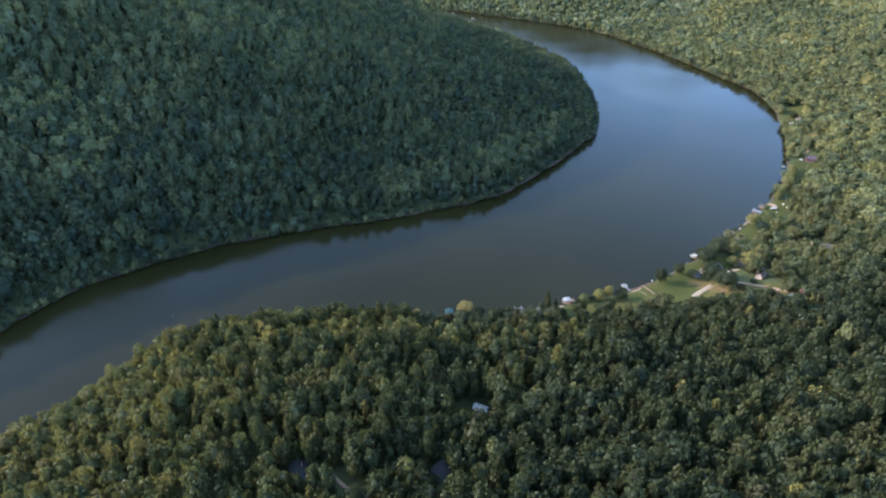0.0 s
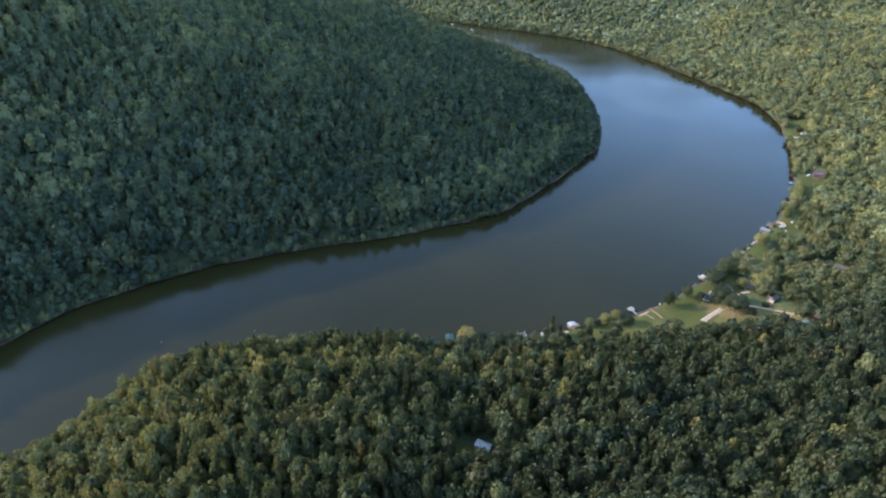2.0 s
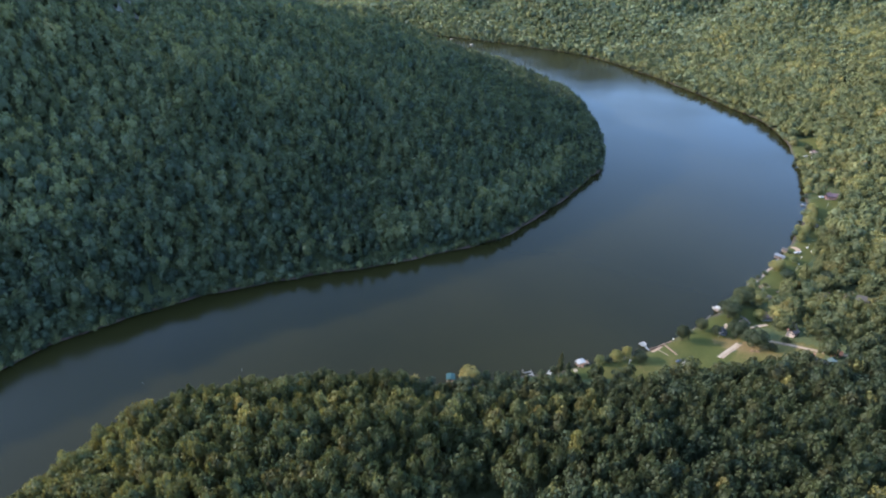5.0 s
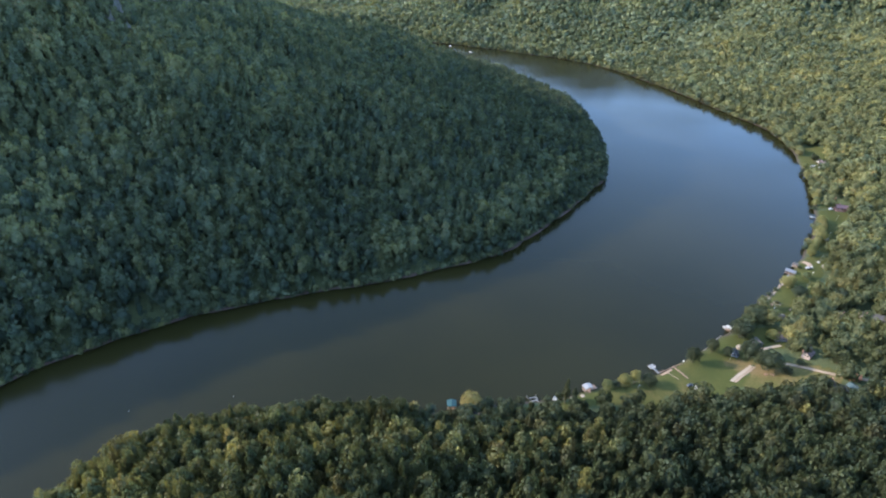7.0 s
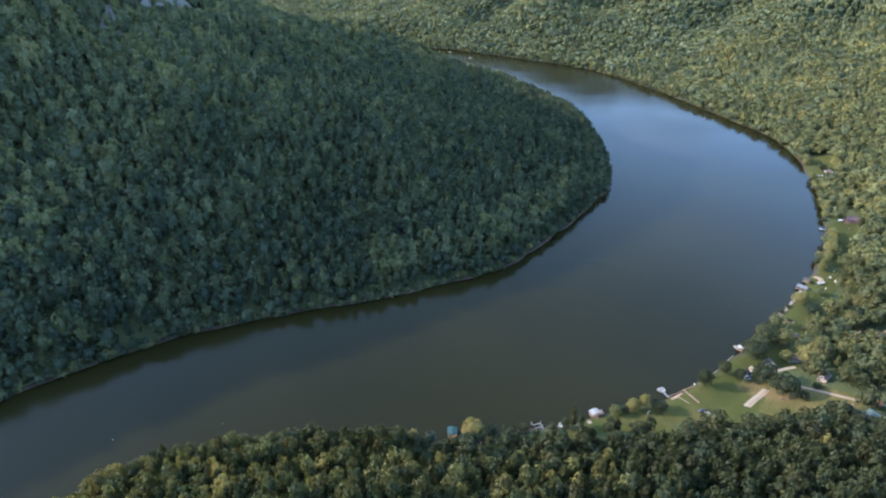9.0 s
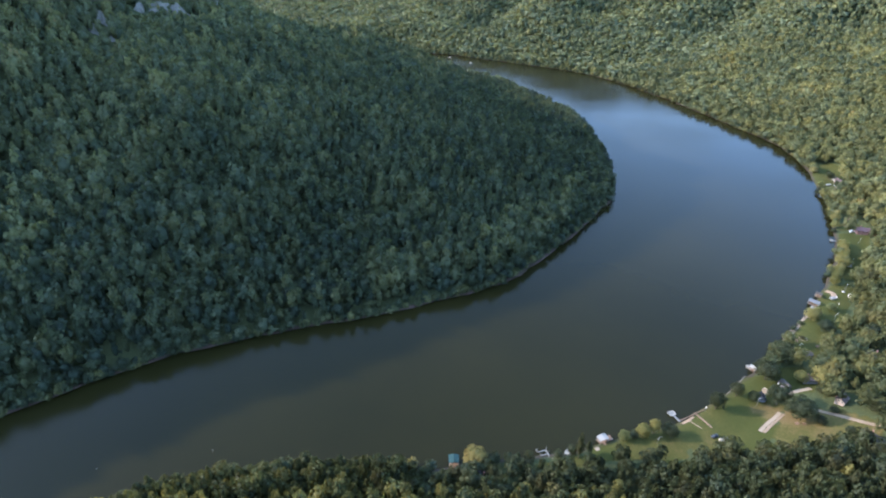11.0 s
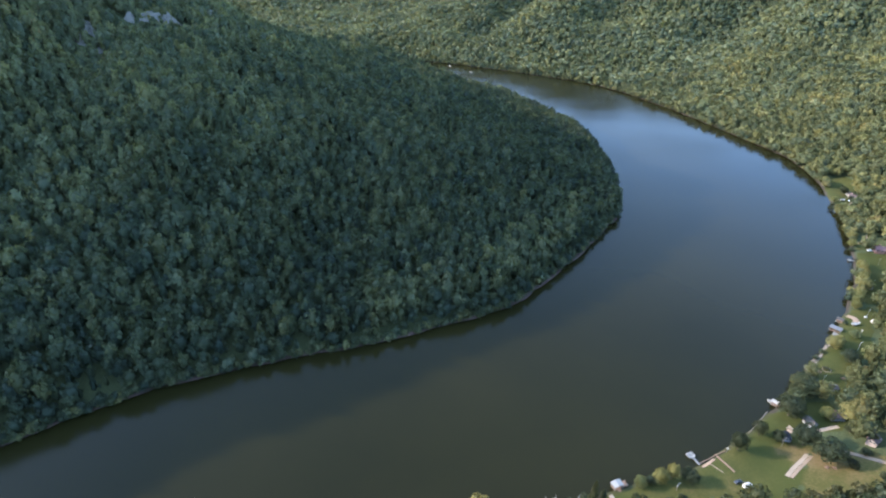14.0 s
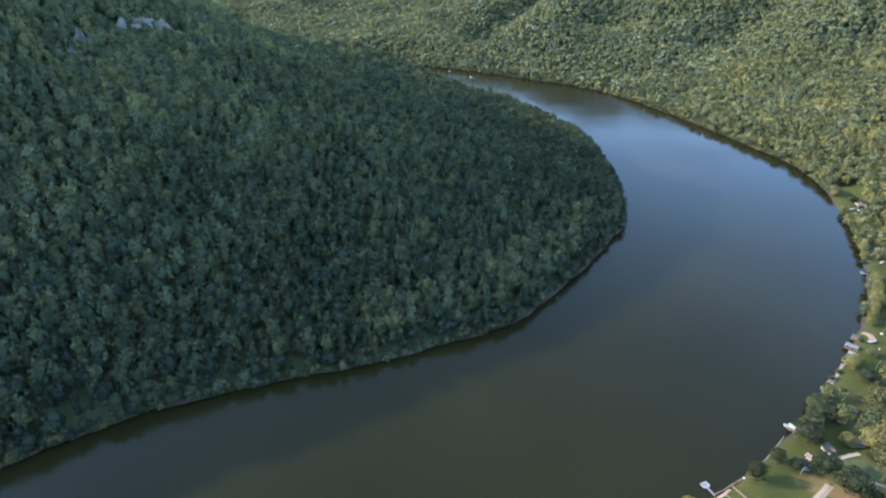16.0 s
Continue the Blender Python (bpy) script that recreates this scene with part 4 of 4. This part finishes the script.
def boathouse(x, y, turn, w, l, roof_mat, label, side_deck=True):
    root = thing("boathouse", pose(x, y, 0, 0, 0, turn), label, "boathouse", "docks along the bank")
    posts(root, [(sx * w / 2, sy * l / 2 * f) for sx in (-1, 1) for sy, f in ((-1, 1), (1, 1), (1, 0.0))], -3, 3.0)
    r = part("roof", gable(w, l, 3.0, 0.5, 0.4), roof_mat, root)
    seams(r, w, l, 3.0, 0.5, 0.4, roof_mat)
    part("beam", boxed(-w / 2, -l / 2, 2.75, w / 2, -l / 2 + 0.2, 2.95), M_BROWN, root)
    part("beam", boxed(-w / 2, l / 2 - 0.2, 2.75, w / 2, l / 2, 2.95), M_BROWN, root)
    deck(root, -w / 2 - 0.2, -l / 2, -w / 2 + 1.1, l / 2, 0.75, M_BROWN, along="y")
    deck(root, w / 2 - 1.1, -l / 2, w / 2 + 0.2, l / 2, 0.75, M_BROWN, along="y")
    deck(root, -w / 2 + 1.1, -l / 2 - 0.2, w / 2 - 1.1, -l / 2 + 1.2, 0.75, M_BROWN)
    if side_deck:
        deck(root, w / 2 + 0.25, -l / 2, w / 2 + 3.6, -l / 2 + 3.2, 0.75, M_BROWN)
        posts(root, [(w / 2 + 3.3, -l / 2 + 0.3), (w / 2 + 3.3, -l / 2 + 2.9)], -3, 1.3)
    deck(root, -0.7, -l / 2 - 6.5, 0.7, -l / 2 - 0.25, 0.8, M_BROWN, "gangway", "y")
    return root


boathouse(94.5, 167, 20, 4.8, 3.2, M_WHITE_METAL, "boathouse with white metal roof on posts over water")
boathouse(13, 154, 0, 4.6, 4.6, M_TEAL, "boathouse with teal metal roof among bank trees", False)
boathouse(289.5, 293.5, 42, 4.2, 6.8, plain("dull_metal_roof", (0.145, 0.14, 0.135), 0.65, 0.0, 0.6, 0.25), "boathouse with dull grey metal roof on posts")
boathouse(299.5, 304, 42, 3.2, 3.8, M_GREYROOF, "small boathouse with dark shingle roof over water", False)
boathouse(206.0, 222.4, 40, 2.6, 3.0, M_WHITE, "boat lift with white canopy roof over water", False)


def slip_dock(x, y, turn):
    root = thing("boat_dock", pose(x, y, 0, 0, 0, turn), "open weathered boat dock with two slips", "dock", "docks along the bank")
    for (a, b, c, d, along) in ((-2.5, 3.2, 2.5, 3.75, "x"), (-2.1, 0.7, 1.9, 1.25, "x"), (1.92, -4.0, 2.5, 3.18, "y"), (-2.1, -2.2, 1.9, -1.65, "x"), (2.52, -4.6, 3.4, -4.0, "x")):
        deck(root, a, b, c, d, 0.8, M_DECK_PALE, along=along)
    posts(root, [(-2.6, 4.0), (2.6, 4.0), (-2.2, 1.0), (2.6, 1.0), (-2.2, -1.9), (2.6, -3.6), (-2.9, 4.6)], -3, 2.4, M_DECK_PALE, 0.13)


slip_dock(61.2, 156.8, 15)


def t_dock(x, y, turn, head, reach, label, mat=M_DECK_PALE):
    root = thing("swim_dock", pose(x, y, 0, 0, 0, turn), label, "dock", "docks along the bank")
    deck(root, -head[0] / 2, -head[1] / 2, head[0] / 2, head[1] / 2, 0.85, mat)
    deck(root, -0.6, -head[1] / 2 - reach, 0.6, -head[1] / 2, 0.85, mat, "gangway", "y")
    s = [(a * head[0] / 2, b * head[1] / 2) for a in (-1, 1) for b in (-1, 1)]
    for a in (-1, 1):
        part("kerb_board", boxed(a * head[0] / 2 - 0.22, -head[1] / 2, 0.87, a * head[0] / 2 + 0.22, head[1] / 2, 1.0, bevel=0.02), M_WHITE, root)
        part("kerb_board", boxed(-head[0] / 2 + 0.24, a * head[1] / 2 - 0.22, 0.87, head[0] / 2 - 0.24, a * head[1] / 2 + 0.22, 1.0, bevel=0.02), M_WHITE, root)
    posts(root, s, -3, 1.7, M_DECK, 0.12)
    for (x0, y0), (x1, y1) in ((s[0], s[1]), (s[1], s[3]), (s[2], s[3])):
        part("rail", tube(bmesh.new(), (x0, y0, 1.6), (x1, y1, 1.6), 0.05, 0.05, 6), mat, root)


t_dock(140.0, 185.8, 21, (3.6, 2.5), 5.4, "pale T-shaped swim dock with narrow gangway")
t_dock(366, 391.6, 75, (2.2, 1.8), 8.0, "small grey dock with long gangway")
t_dock(246, 253.5, 50, (1.6, 5.0), 2.5, "narrow dark wooden jetty at the bank", M_DECK)
t_dock(286.5, 288, 42, (2.4, 4.0), 3.5, "pale wooden landing beside the boathouse")


# ---------------------------------------------------------------- houses
def house(name, x, y, turn, w, l, wall_h, rise, wall_mat, roof_mat, label, chimney=True, metal=False, category="house", dz=0.0):
    zs = [height(x + a, y + b) for a in (-w / 2, 0, w / 2) for b in (-l / 2, 0, l / 2)]
    root = thing(name, pose(x, y, min(zs) + dz, 0, 0, turn), label, category, "houses by the river" if category == "house" else "")
    lift = max(zs) - min(zs) + 0.2
    H = wall_h + lift
    bm = bmesh.new()
    a, b = w / 2, l / 2
    base = [(-a, -b), (a, -b), (a, b), (-a, b)]
    lo = [bm.verts.new((px, py, -0.4)) for px, py in base]
    hi = [bm.verts.new((px, py, H)) for px, py in base]
    g0, g1 = bm.verts.new((0, -b, H + rise - 0.12)), bm.verts.new((0, b, H + rise - 0.12))
    bm.faces.new((lo[0], lo[1], hi[1], g0, hi[0]))
    bm.faces.new((lo[2], lo[3], hi[3], g1, hi[2]))
    bm.faces.new((lo[1], lo[2], hi[2], hi[1]))
    bm.faces.new((lo[3], lo[0], hi[0], hi[3]))
    bm.faces.new(lo[::-1])
    wall = part("wall", bm, wall_mat, root)
    r = part("roof", gable(w, l, H, rise, 0.45, 0.16), roof_mat, root)
    if metal:
        seams(r, w, l, H, rise, 0.45, roof_mat, 0.8)
    else:
        part("ridge_cap", tube(bmesh.new(), (0, -b - 0.45, H + rise), (0, b + 0.45, H + rise), 0.12, 0.12, 6), roof_mat, r)
    if chimney:
        part("chimney", boxed(a * 0.35, b * 0.3, H + rise * 0.3, a * 0.35 + 0.7, b * 0.3 + 0.7, H + rise + 0.9, bevel=0.04), M_BRICK, r, "red brick chimney")
    zw = lift + 1.0
    for i, fy in enumerate((-0.6, -0.1, 0.55)):
        for sx in (-1, 1):
            if i == 1 and sx == 1:
                part("door", boxed(a - 0.02, fy * b, lift, a + 0.06, fy * b + 1.0, lift + 2.05, bevel=0.02), M_WHITE, root, "white panel door")
                continue
            win = part("window", boxed(min(sx * (a - 0.02), sx * (a + 0.06)), fy * b, zw, max(sx * (a - 0.02), sx * (a + 0.06)), fy * b + 1.3, zw + 1.2, bevel=0.02), M_WHITE, root)
            part("pane", boxed(min(sx * (a + 0.05), sx * (a + 0.075)), fy * b + 0.12, zw + 0.1, max(sx * (a + 0.05), sx * (a + 0.075)), fy * b + 1.18, zw + 1.1), M_GLASS, win)
    for fx in (-0.5, 0.25):
        win = part("window", boxed(fx * a, -b - 0.06, zw, fx * a + 1.2, -b + 0.02, zw + 1.2, bevel=0.02), M_WHITE, root)
        part("pane", boxed(fx * a + 0.1, -b - 0.075, zw + 0.1, fx * a + 1.1, -b - 0.05, zw + 1.1), M_GLASS, win)
    return root


house("house", 237, 186.3, -55, 4.6, 6.0, 2.1, 1.3, M_SIDING, M_PINKROOF, "cream cottage with faded brown shingle roof", False)
house("house", 240, 192, -20, 4.4, 5.6, 2.4, 1.4, M_BRICK, M_GREYROOF, "small brick house with grey shingle roof", False)
house("house", 216, 205, 10, 4.6, 5.6, 2.4, 1.3, M_GREYWALL, M_GREYROOF, "small grey house with shingle roof behind trees", False)
house("shed", 202, 200, 30, 1.8, 2.6, 1.8, 0.5, M_SIDING, M_CONCRETE, "low cream shed with pale roof under trees", False, False, "shed")
house("shed", 196.5, 195, -15, 3.6, 4.8, 2.1, 1.2, M_GREYWALL, M_DARKROOF, "dark roofed shed between lawn trees", False, False, "shed")
house("house", 233, 208, 80, 4.2, 7, 2.2, 1.2, M_GREYWALL, M_PINKROOF, "low house with faded brown roof among trees")
house("house", 228, 151.5, 35, 7.5, 11, 2.8, 2.0, M_GREYWALL, M_DARKROOF, "dark roofed house half hidden by trees")
house("shed", 238, 148.5, 20, 4.5, 6.5, 2.4, 1.0, M_GREYWALL, plain("pale_green_roof", (0.07, 0.09, 0.08), 0.6, 0, 0.6, 0.2), "shed with pale green metal roof", False, True, "shed")
house("shed", 246, 159.5, 60, 4, 5.5, 2.2, 1.0, M_BRICK, M_ORANGE, "small rust orange shed at the drive", False, False, "shed")
house("house", 296, 216, 75, 8, 13, 2.8, 2.0, M_SIDING, M_GREYROOF, "long grey roofed house in the woods")
house("house", 281, 221, 15, 6, 7, 2.8, 2.0, M_WHITE, M_GREYROOF, "white gabled cottage among trees")
house("shed", 246, 233, 85, 4, 7, 2.0, 0.8, M_GREYWALL, M_GREYROOF, "low grey roofed picnic shelter on the grass", False, False, "shed")
house("house", 400.5, 402.5, 70, 7, 10, 2.7, 1.8, M_BRICK, M_REDROOF, "red brick house with rust red roof")
house("house", 454.5, 520, 60, 5, 6.5, 2.4, 1.4, M_SIDING, M_PINKROOF, "cottage with faded brown roof in a clearing")
house("shed", 457, 528, 20, 4, 5, 2.4, 1.0, M_WHITE, M_GREYROOF, "white shed with grey roof beside the cottage", False, False, "shed")
house("shed", 350, 345, 30, 3.2, 3.8, 2.2, 0.8, M_WHITE, M_WHITE_METAL, "small white garden shed on the lawn", False, True, "shed")
house("shed", 26.5, 59.5, 64, 3.6, 6.8, 2.0, 0.6, M_GREYWALL, M_WHITE_METAL, "long shed with pale metal roof in the woods", False, True, "shed", 0.6)
house("house", 6, 21, -30, 7, 9, 2.8, 2.2, M_GREYWALL, M_DARKROOF, "dark shingled house in a woodland clearing", False)
house("house", -58, 21.5, 10, 8, 10, 2.8, 2.2, M_GREYWALL, M_DARKROOF, "dark shingled house hidden among trees")
house("shed", -65, 20, 15, 3.5, 4, 2.2, 0.8, M_WHITE, M_WHITE_METAL, "white shed hidden among trees", False, True, "shed")
house("house", 26, 139.5, 10, 7, 9, 2.8, 2.0, M_GREYWALL, M_DARKROOF, "dark roofed cottage among bank trees")


# ---------------------------------------------------------------- vehicles and boats
def loft(sections, close=True):
    bm = bmesh.new()
    rings = [[bm.verts.new(p) for p in s] for s in sections]
    n = len(sections[0])
    for r0, r1 in zip(rings[:-1], rings[1:]):
        for i in range(n):
            bm.faces.new((r0[i], r0[(i + 1) % n], r1[(i + 1) % n], r1[i]))
    if close:
        bm.faces.new(rings[0][::-1])
        bm.faces.new(rings[-1])
    return bm


def car(x, y, turn, mat, label):
    root = thing("car", pose(x, y, height(x, y) + 0.05, 0, 0, turn), label, "car", "parked cars")
    def ring(px, w, z0, z1):
        return [(px, -w, z0), (px, w, z0), (px, w, z1 - 0.15), (px, w - 0.15, z1), (px, -w + 0.15, z1), (px, -w, z1 - 0.15)]
    part("body", loft([ring(-2.25, 0.7, 0.4, 0.8), ring(-2.1, 0.88, 0.3, 0.95), ring(-0.9, 0.9, 0.28, 0.98), ring(1.0, 0.9, 0.28, 0.98), ring(2.05, 0.86, 0.3, 0.85), ring(2.25, 0.68, 0.4, 0.7)]), mat, root)
    cab = part("cabin", loft([ring(-1.9, 0.72, 0.9, 1.05), ring(-1.3, 0.74, 0.9, 1.45), ring(0.2, 0.74, 0.9, 1.48), ring(1.1, 0.74, 0.9, 1.02)]), M_GLASS, root, "dark glass cabin")
    part("roof", boxed(-1.3, -0.64, 1.44, 0.25, 0.64, 1.53, bevel=0.04), mat, cab)
    for wx in (-1.4, 1.4):
        for wy in (-0.82, 0.82):
            wh = part("wheel", tube(bmesh.new(), (wx, wy - 0.11, 0.33), (wx, wy + 0.11, 0.33), 0.33, 0.33, 14), M_TYRE, root)
            part("rim", tube(bmesh.new(), (wx, wy - 0.125, 0.33), (wx, wy + 0.125, 0.33), 0.2, 0.2, 10), M_STEEL, wh)
            

car(393, 405.5, 15, M_CARPAINT, "white car parked beside the brick house")
car(256, 192, 40, M_CARPAINT, "white car parked among trees by the cottage")
car(448, 512, 150, M_CARPAINT, "white car parked at the cottage drive")
car(156.2, 167.2, 20, M_CARDARK, "dark car parked on the grass beside a covered boat")


def motorboat(x, y, turn, ln, label, z=0.0, cover=True, trailer=False):
    root = thing("motorboat", pose(x, y, z, 0, 0, turn), label, "boat", "boats")
    def ring(f, w, keel, top):
        px = (f - 0.5) * ln
        return [(px, 0, keel), (px, w * 0.75, keel + 0.25), (px, w, top), (px, w - 0.12, top), (px, 0, top - 0.25), (px, -w + 0.12, top), (px, -w, top), (px, -w * 0.75, keel + 0.25)]
    part("hull", loft([ring(0, 1.05, -0.25, 0.75), ring(0.3, 1.15, -0.3, 0.75), ring(0.6, 1.1, -0.3, 0.82), ring(0.85, 0.65, -0.15, 0.95), ring(1.0, 0.13, 0.3, 1.1)]), M_WHITE, root)
    part("windscreen", boxed(ln * 0.08, -0.85, 0.7, ln * 0.08 + 0.12, 0.85, 1.25, bevel=0.03), M_GLASS, root)
    for sy in (-0.5, 0.5):
        part("seat", boxed(-ln * 0.22, sy - 0.3, 0.4, -ln * 0.22 + 0.6, sy + 0.3, 1.0, bevel=0.06), M_DECK_PALE, root)
    part("outboard_motor", boxed(-ln / 2 - 0.45, -0.22, 0.1, -ln / 2 - 0.02, 0.22, 1.25, bevel=0.08), M_CARDARK, root)
    if cover:
        part("canopy", boxed(-ln * 0.28, -0.95, 1.85, ln * 0.1, 0.95, 1.95, bevel=0.04), M_WHITE, root)
        for sx in (-ln * 0.26, ln * 0.08):
            for sy in (-0.85, 0.85):
                part("stanchion", tube(bmesh.new(), (sx, sy, 0.7), (sx, sy, 1.86), 0.03, 0.03, 5), M_STEEL, root)
    if trailer:
        part("keel_block", boxed(-ln * 0.3, -0.5, -0.75, ln * 0.25, 0.5, -0.2, bevel=0.04), M_DECK, root)


motorboat(88, 1158, 135, 7.0, "white motorboat on the open river")
motorboat(47, 1217, 140, 7.0, "white motorboat on the open river")
motorboat(74, 160, 60, 4.5, "small white boat moored by the bank", 0.0, False)
motorboat(306.5, 297.5, 10, 6.5, "white boat stored on the grass", height(306.5, 297.5) + 0.75, False, True)
motorboat(441, 514.5, 5, 6.0, "white boat stored on the lawn", height(441, 514.5) + 0.75, False, True)
motorboat(205.0, 224.8, 130, 3.6, "small boat moored beside the lift", 0.0, False)


def tarp(x, y, turn, a, b, h, label, name="covered_boat", category="covered boat", facets=3):
    root = thing(name, pose(x, y, height(x, y), 0, 0, turn), label, category)
    bm = bmesh.new()
    bmesh.ops.create_icosphere(bm, subdivisions=facets, radius=1.0)
    for v in bm.verts:
        z = max(0, v.co.z)
        k = 1 + 0.06 * math.sin(9 * math.atan2(v.co.y, v.co.x)) * (1 - z)
        v.co = Vector((v.co.x * a * k, v.co.y * b * k, h * (z ** 0.6) if v.co.z > 0 else -0.05))
    part("cover", bm, M_WHITE, root, "", facets > 2)
    part("strap", tube(bmesh.new(), (0.3 * a, -b, 0.25), (0.3 * a, b, 0.25), 0.05, 0.05, 6), M_STEEL, root)


tarp(160, 165, 15, 2.8, 1.8, 1.6, "white tarpaulin covered boat on the lawn", facets=2)
tarp(321.5, 300, 30, 2.2, 2.0, 2.4, "round white covered tank on the lawn", "storage_tank", "tank")
tarp(320, 306.5, 0, 1.1, 0.9, 1.2, "small white covered heap on the lawn", "covered_heap", "heap")


# ---------------------------------------------------------------- small things
def lamp_pole(x, y, high, label, dish=False):
    z = height(x, y)
    root = thing("utility_pole", pose(x, y, z, 0, 0, 20), label, "pole", "poles")
    part("pole", tube(bmesh.new(), (0, 0, -0.5), (0, 0, high), 0.11, 0.08, 8), M_DECK_PALE, root)
    part("arm", tube(bmesh.new(), (0, 0, high - 0.4), (1.1, 0, high - 0.1), 0.05, 0.05, 6), M_STEEL, root)
    part("lamp_head", boxed(0.9, -0.18, high - 0.2, 1.5, 0.18, high - 0.02, bevel=0.05), M_WHITE, root)
    if dish:
        part("bracket", boxed(-0.22, -0.2, high * 0.7, 0.22, 0.2, high * 0.7 + 0.45, bevel=0.05), M_WHITE, root)


for (px, py, ph, pd) in ((123, 163, 5, True), (191, 189.5, 6, True), (287, 268, 8, False), (383, 381, 6, False), (353, 347, 6, False), (322, 308, 6, False), (12, 15, 7, True), (246, 240, 4.5, True)):
    lamp_pole(px, py, ph, "pale wooden utility pole with a lamp arm", pd)


def bird_house(x, y):
    root = thing("bird_house", pose(x, y, height(x, y)), "small white bird house on a post", "bird house")
    part("post", tube(bmesh.new(), (0, 0, -0.3), (0, 0, 2.6), 0.07, 0.06, 6), M_DECK_PALE, root)
    part("box", boxed(-0.35, -0.3, 2.5, 0.35, 0.3, 3.1, bevel=0.03), M_WHITE, root)
    bm = gable(0.8, 0.7, 3.1, 0.3, 0.1, 0.05)
    part("roof", bm, M_WHITE, root)


bird_house(160, 187)
bird_house(303, 287)


def slab(x, y, w, l, mat, label):
    root = thing("pad", pose(x, y, height(x, y), 0, 0, 20), label, "slab")
    part("slab", boxed(-w / 2, -l / 2, -0.5, w / 2, l / 2, 0.16, bevel=0.03), mat, root)


slab(90, 160.5, 2.4, 2.2, M_CONCRETE, "small pale concrete pad on the grass")


def picnic_table(x, y, turn):
    root = thing("picnic_table", pose(x, y, height(x, y), 0, 0, turn), "weathered wooden picnic table on the lawn", "table", "picnic tables")
    for i in range(4):
        part("top_board", boxed(-1.1, -0.44 + 0.22 * i, 0.70, 1.1, -0.24 + 0.22 * i, 0.75, bevel=0.01), M_BROWN, root)
    for s in (-1, 1):
        part("bench", boxed(-1.1, s * 0.75 - 0.14, 0.42, 1.1, s * 0.75 + 0.14, 0.47, bevel=0.01), M_BROWN, root)
        part("leg", boxed(s * 0.85 - 0.05, -0.8, 0.0, s * 0.85 + 0.05, 0.8, 0.42, bevel=0.02), M_BROWN, root)
        part("upright", boxed(s * 0.85 - 0.05, -0.25, 0.42, s * 0.85 + 0.05, 0.25, 0.70, bevel=0.02), M_BROWN, root)


for (px, py, pa) in ((204, 172.5, 20), (207, 171.5, -30), (260, 242, 10), (250, 249, 60)):
    picnic_table(px, py, pa)


def fire_ring(x, y):
    root = thing("fire_ring", pose(x, y, height(x, y)), "ring of pale stones round a bush", "fire ring")
    for i in range(14):
        a = 6.2832 * i / 14
        bm = bmesh.new()
        bmesh.ops.create_icosphere(bm, subdivisions=1, radius=0.32)
        for v in bm.verts:
            v.co = v.co * (1 + 0.15 * math.sin(v.co.x * 17 + i)) + Vector((2.6 * math.cos(a), 2.2 * math.sin(a), 0.12))
        part("stone", bm, M_STONE, root)


fire_ring(255.3, 250.5)


def buoy(x, y):
    root = thing("buoy", pose(x, y, 0), "small white float on the river", "buoy", "floats")
    bm = bmesh.new()
    bmesh.ops.create_icosphere(bm, subdivisions=2, radius=0.22)
    for v in bm.verts:
        v.co.z = v.co.z * 0.8 + 0.15
    part("float", bm, M_WHITE, root, "", True)
    part("stem", tube(bmesh.new(), (0, 0, 0.3), (0, 0, 0.95), 0.05, 0.04, 6), M_STEEL, root)


buoy(-114, 163)
buoy(-169, 152)

# loose stones along the lawn bank
rs = random.Random(7)
stone_line = smooth_line([(243, 250), (250, 257.5), (258, 263.5), (266, 269.5), (276, 279)], 12)
bm = bmesh.new()
for sx, sy in stone_line:
    for _ in range(4):
        r = rs.uniform(0.25, 0.7)
        px, py = sx + rs.uniform(-1.3, 1.3), sy + rs.uniform(-1.3, 1.3)
        got = bmesh.ops.create_icosphere(bm, subdivisions=1, radius=r)
        for v in got["verts"]:
            v.co = Vector((v.co.x * rs.uniform(0.85, 1.2) + px, v.co.y * rs.uniform(0.85, 1.2) + py, v.co.z * 0.7 + 0.5))
me_s = bpy.data.meshes.new("bank_stones")
bm.to_mesh(me_s)
bm.free()
me_s.materials.append(M_STONE)
tagged(new("bank_stones", me_s), "loose pale stones piled along the river bank", "stones", kind="stuff")
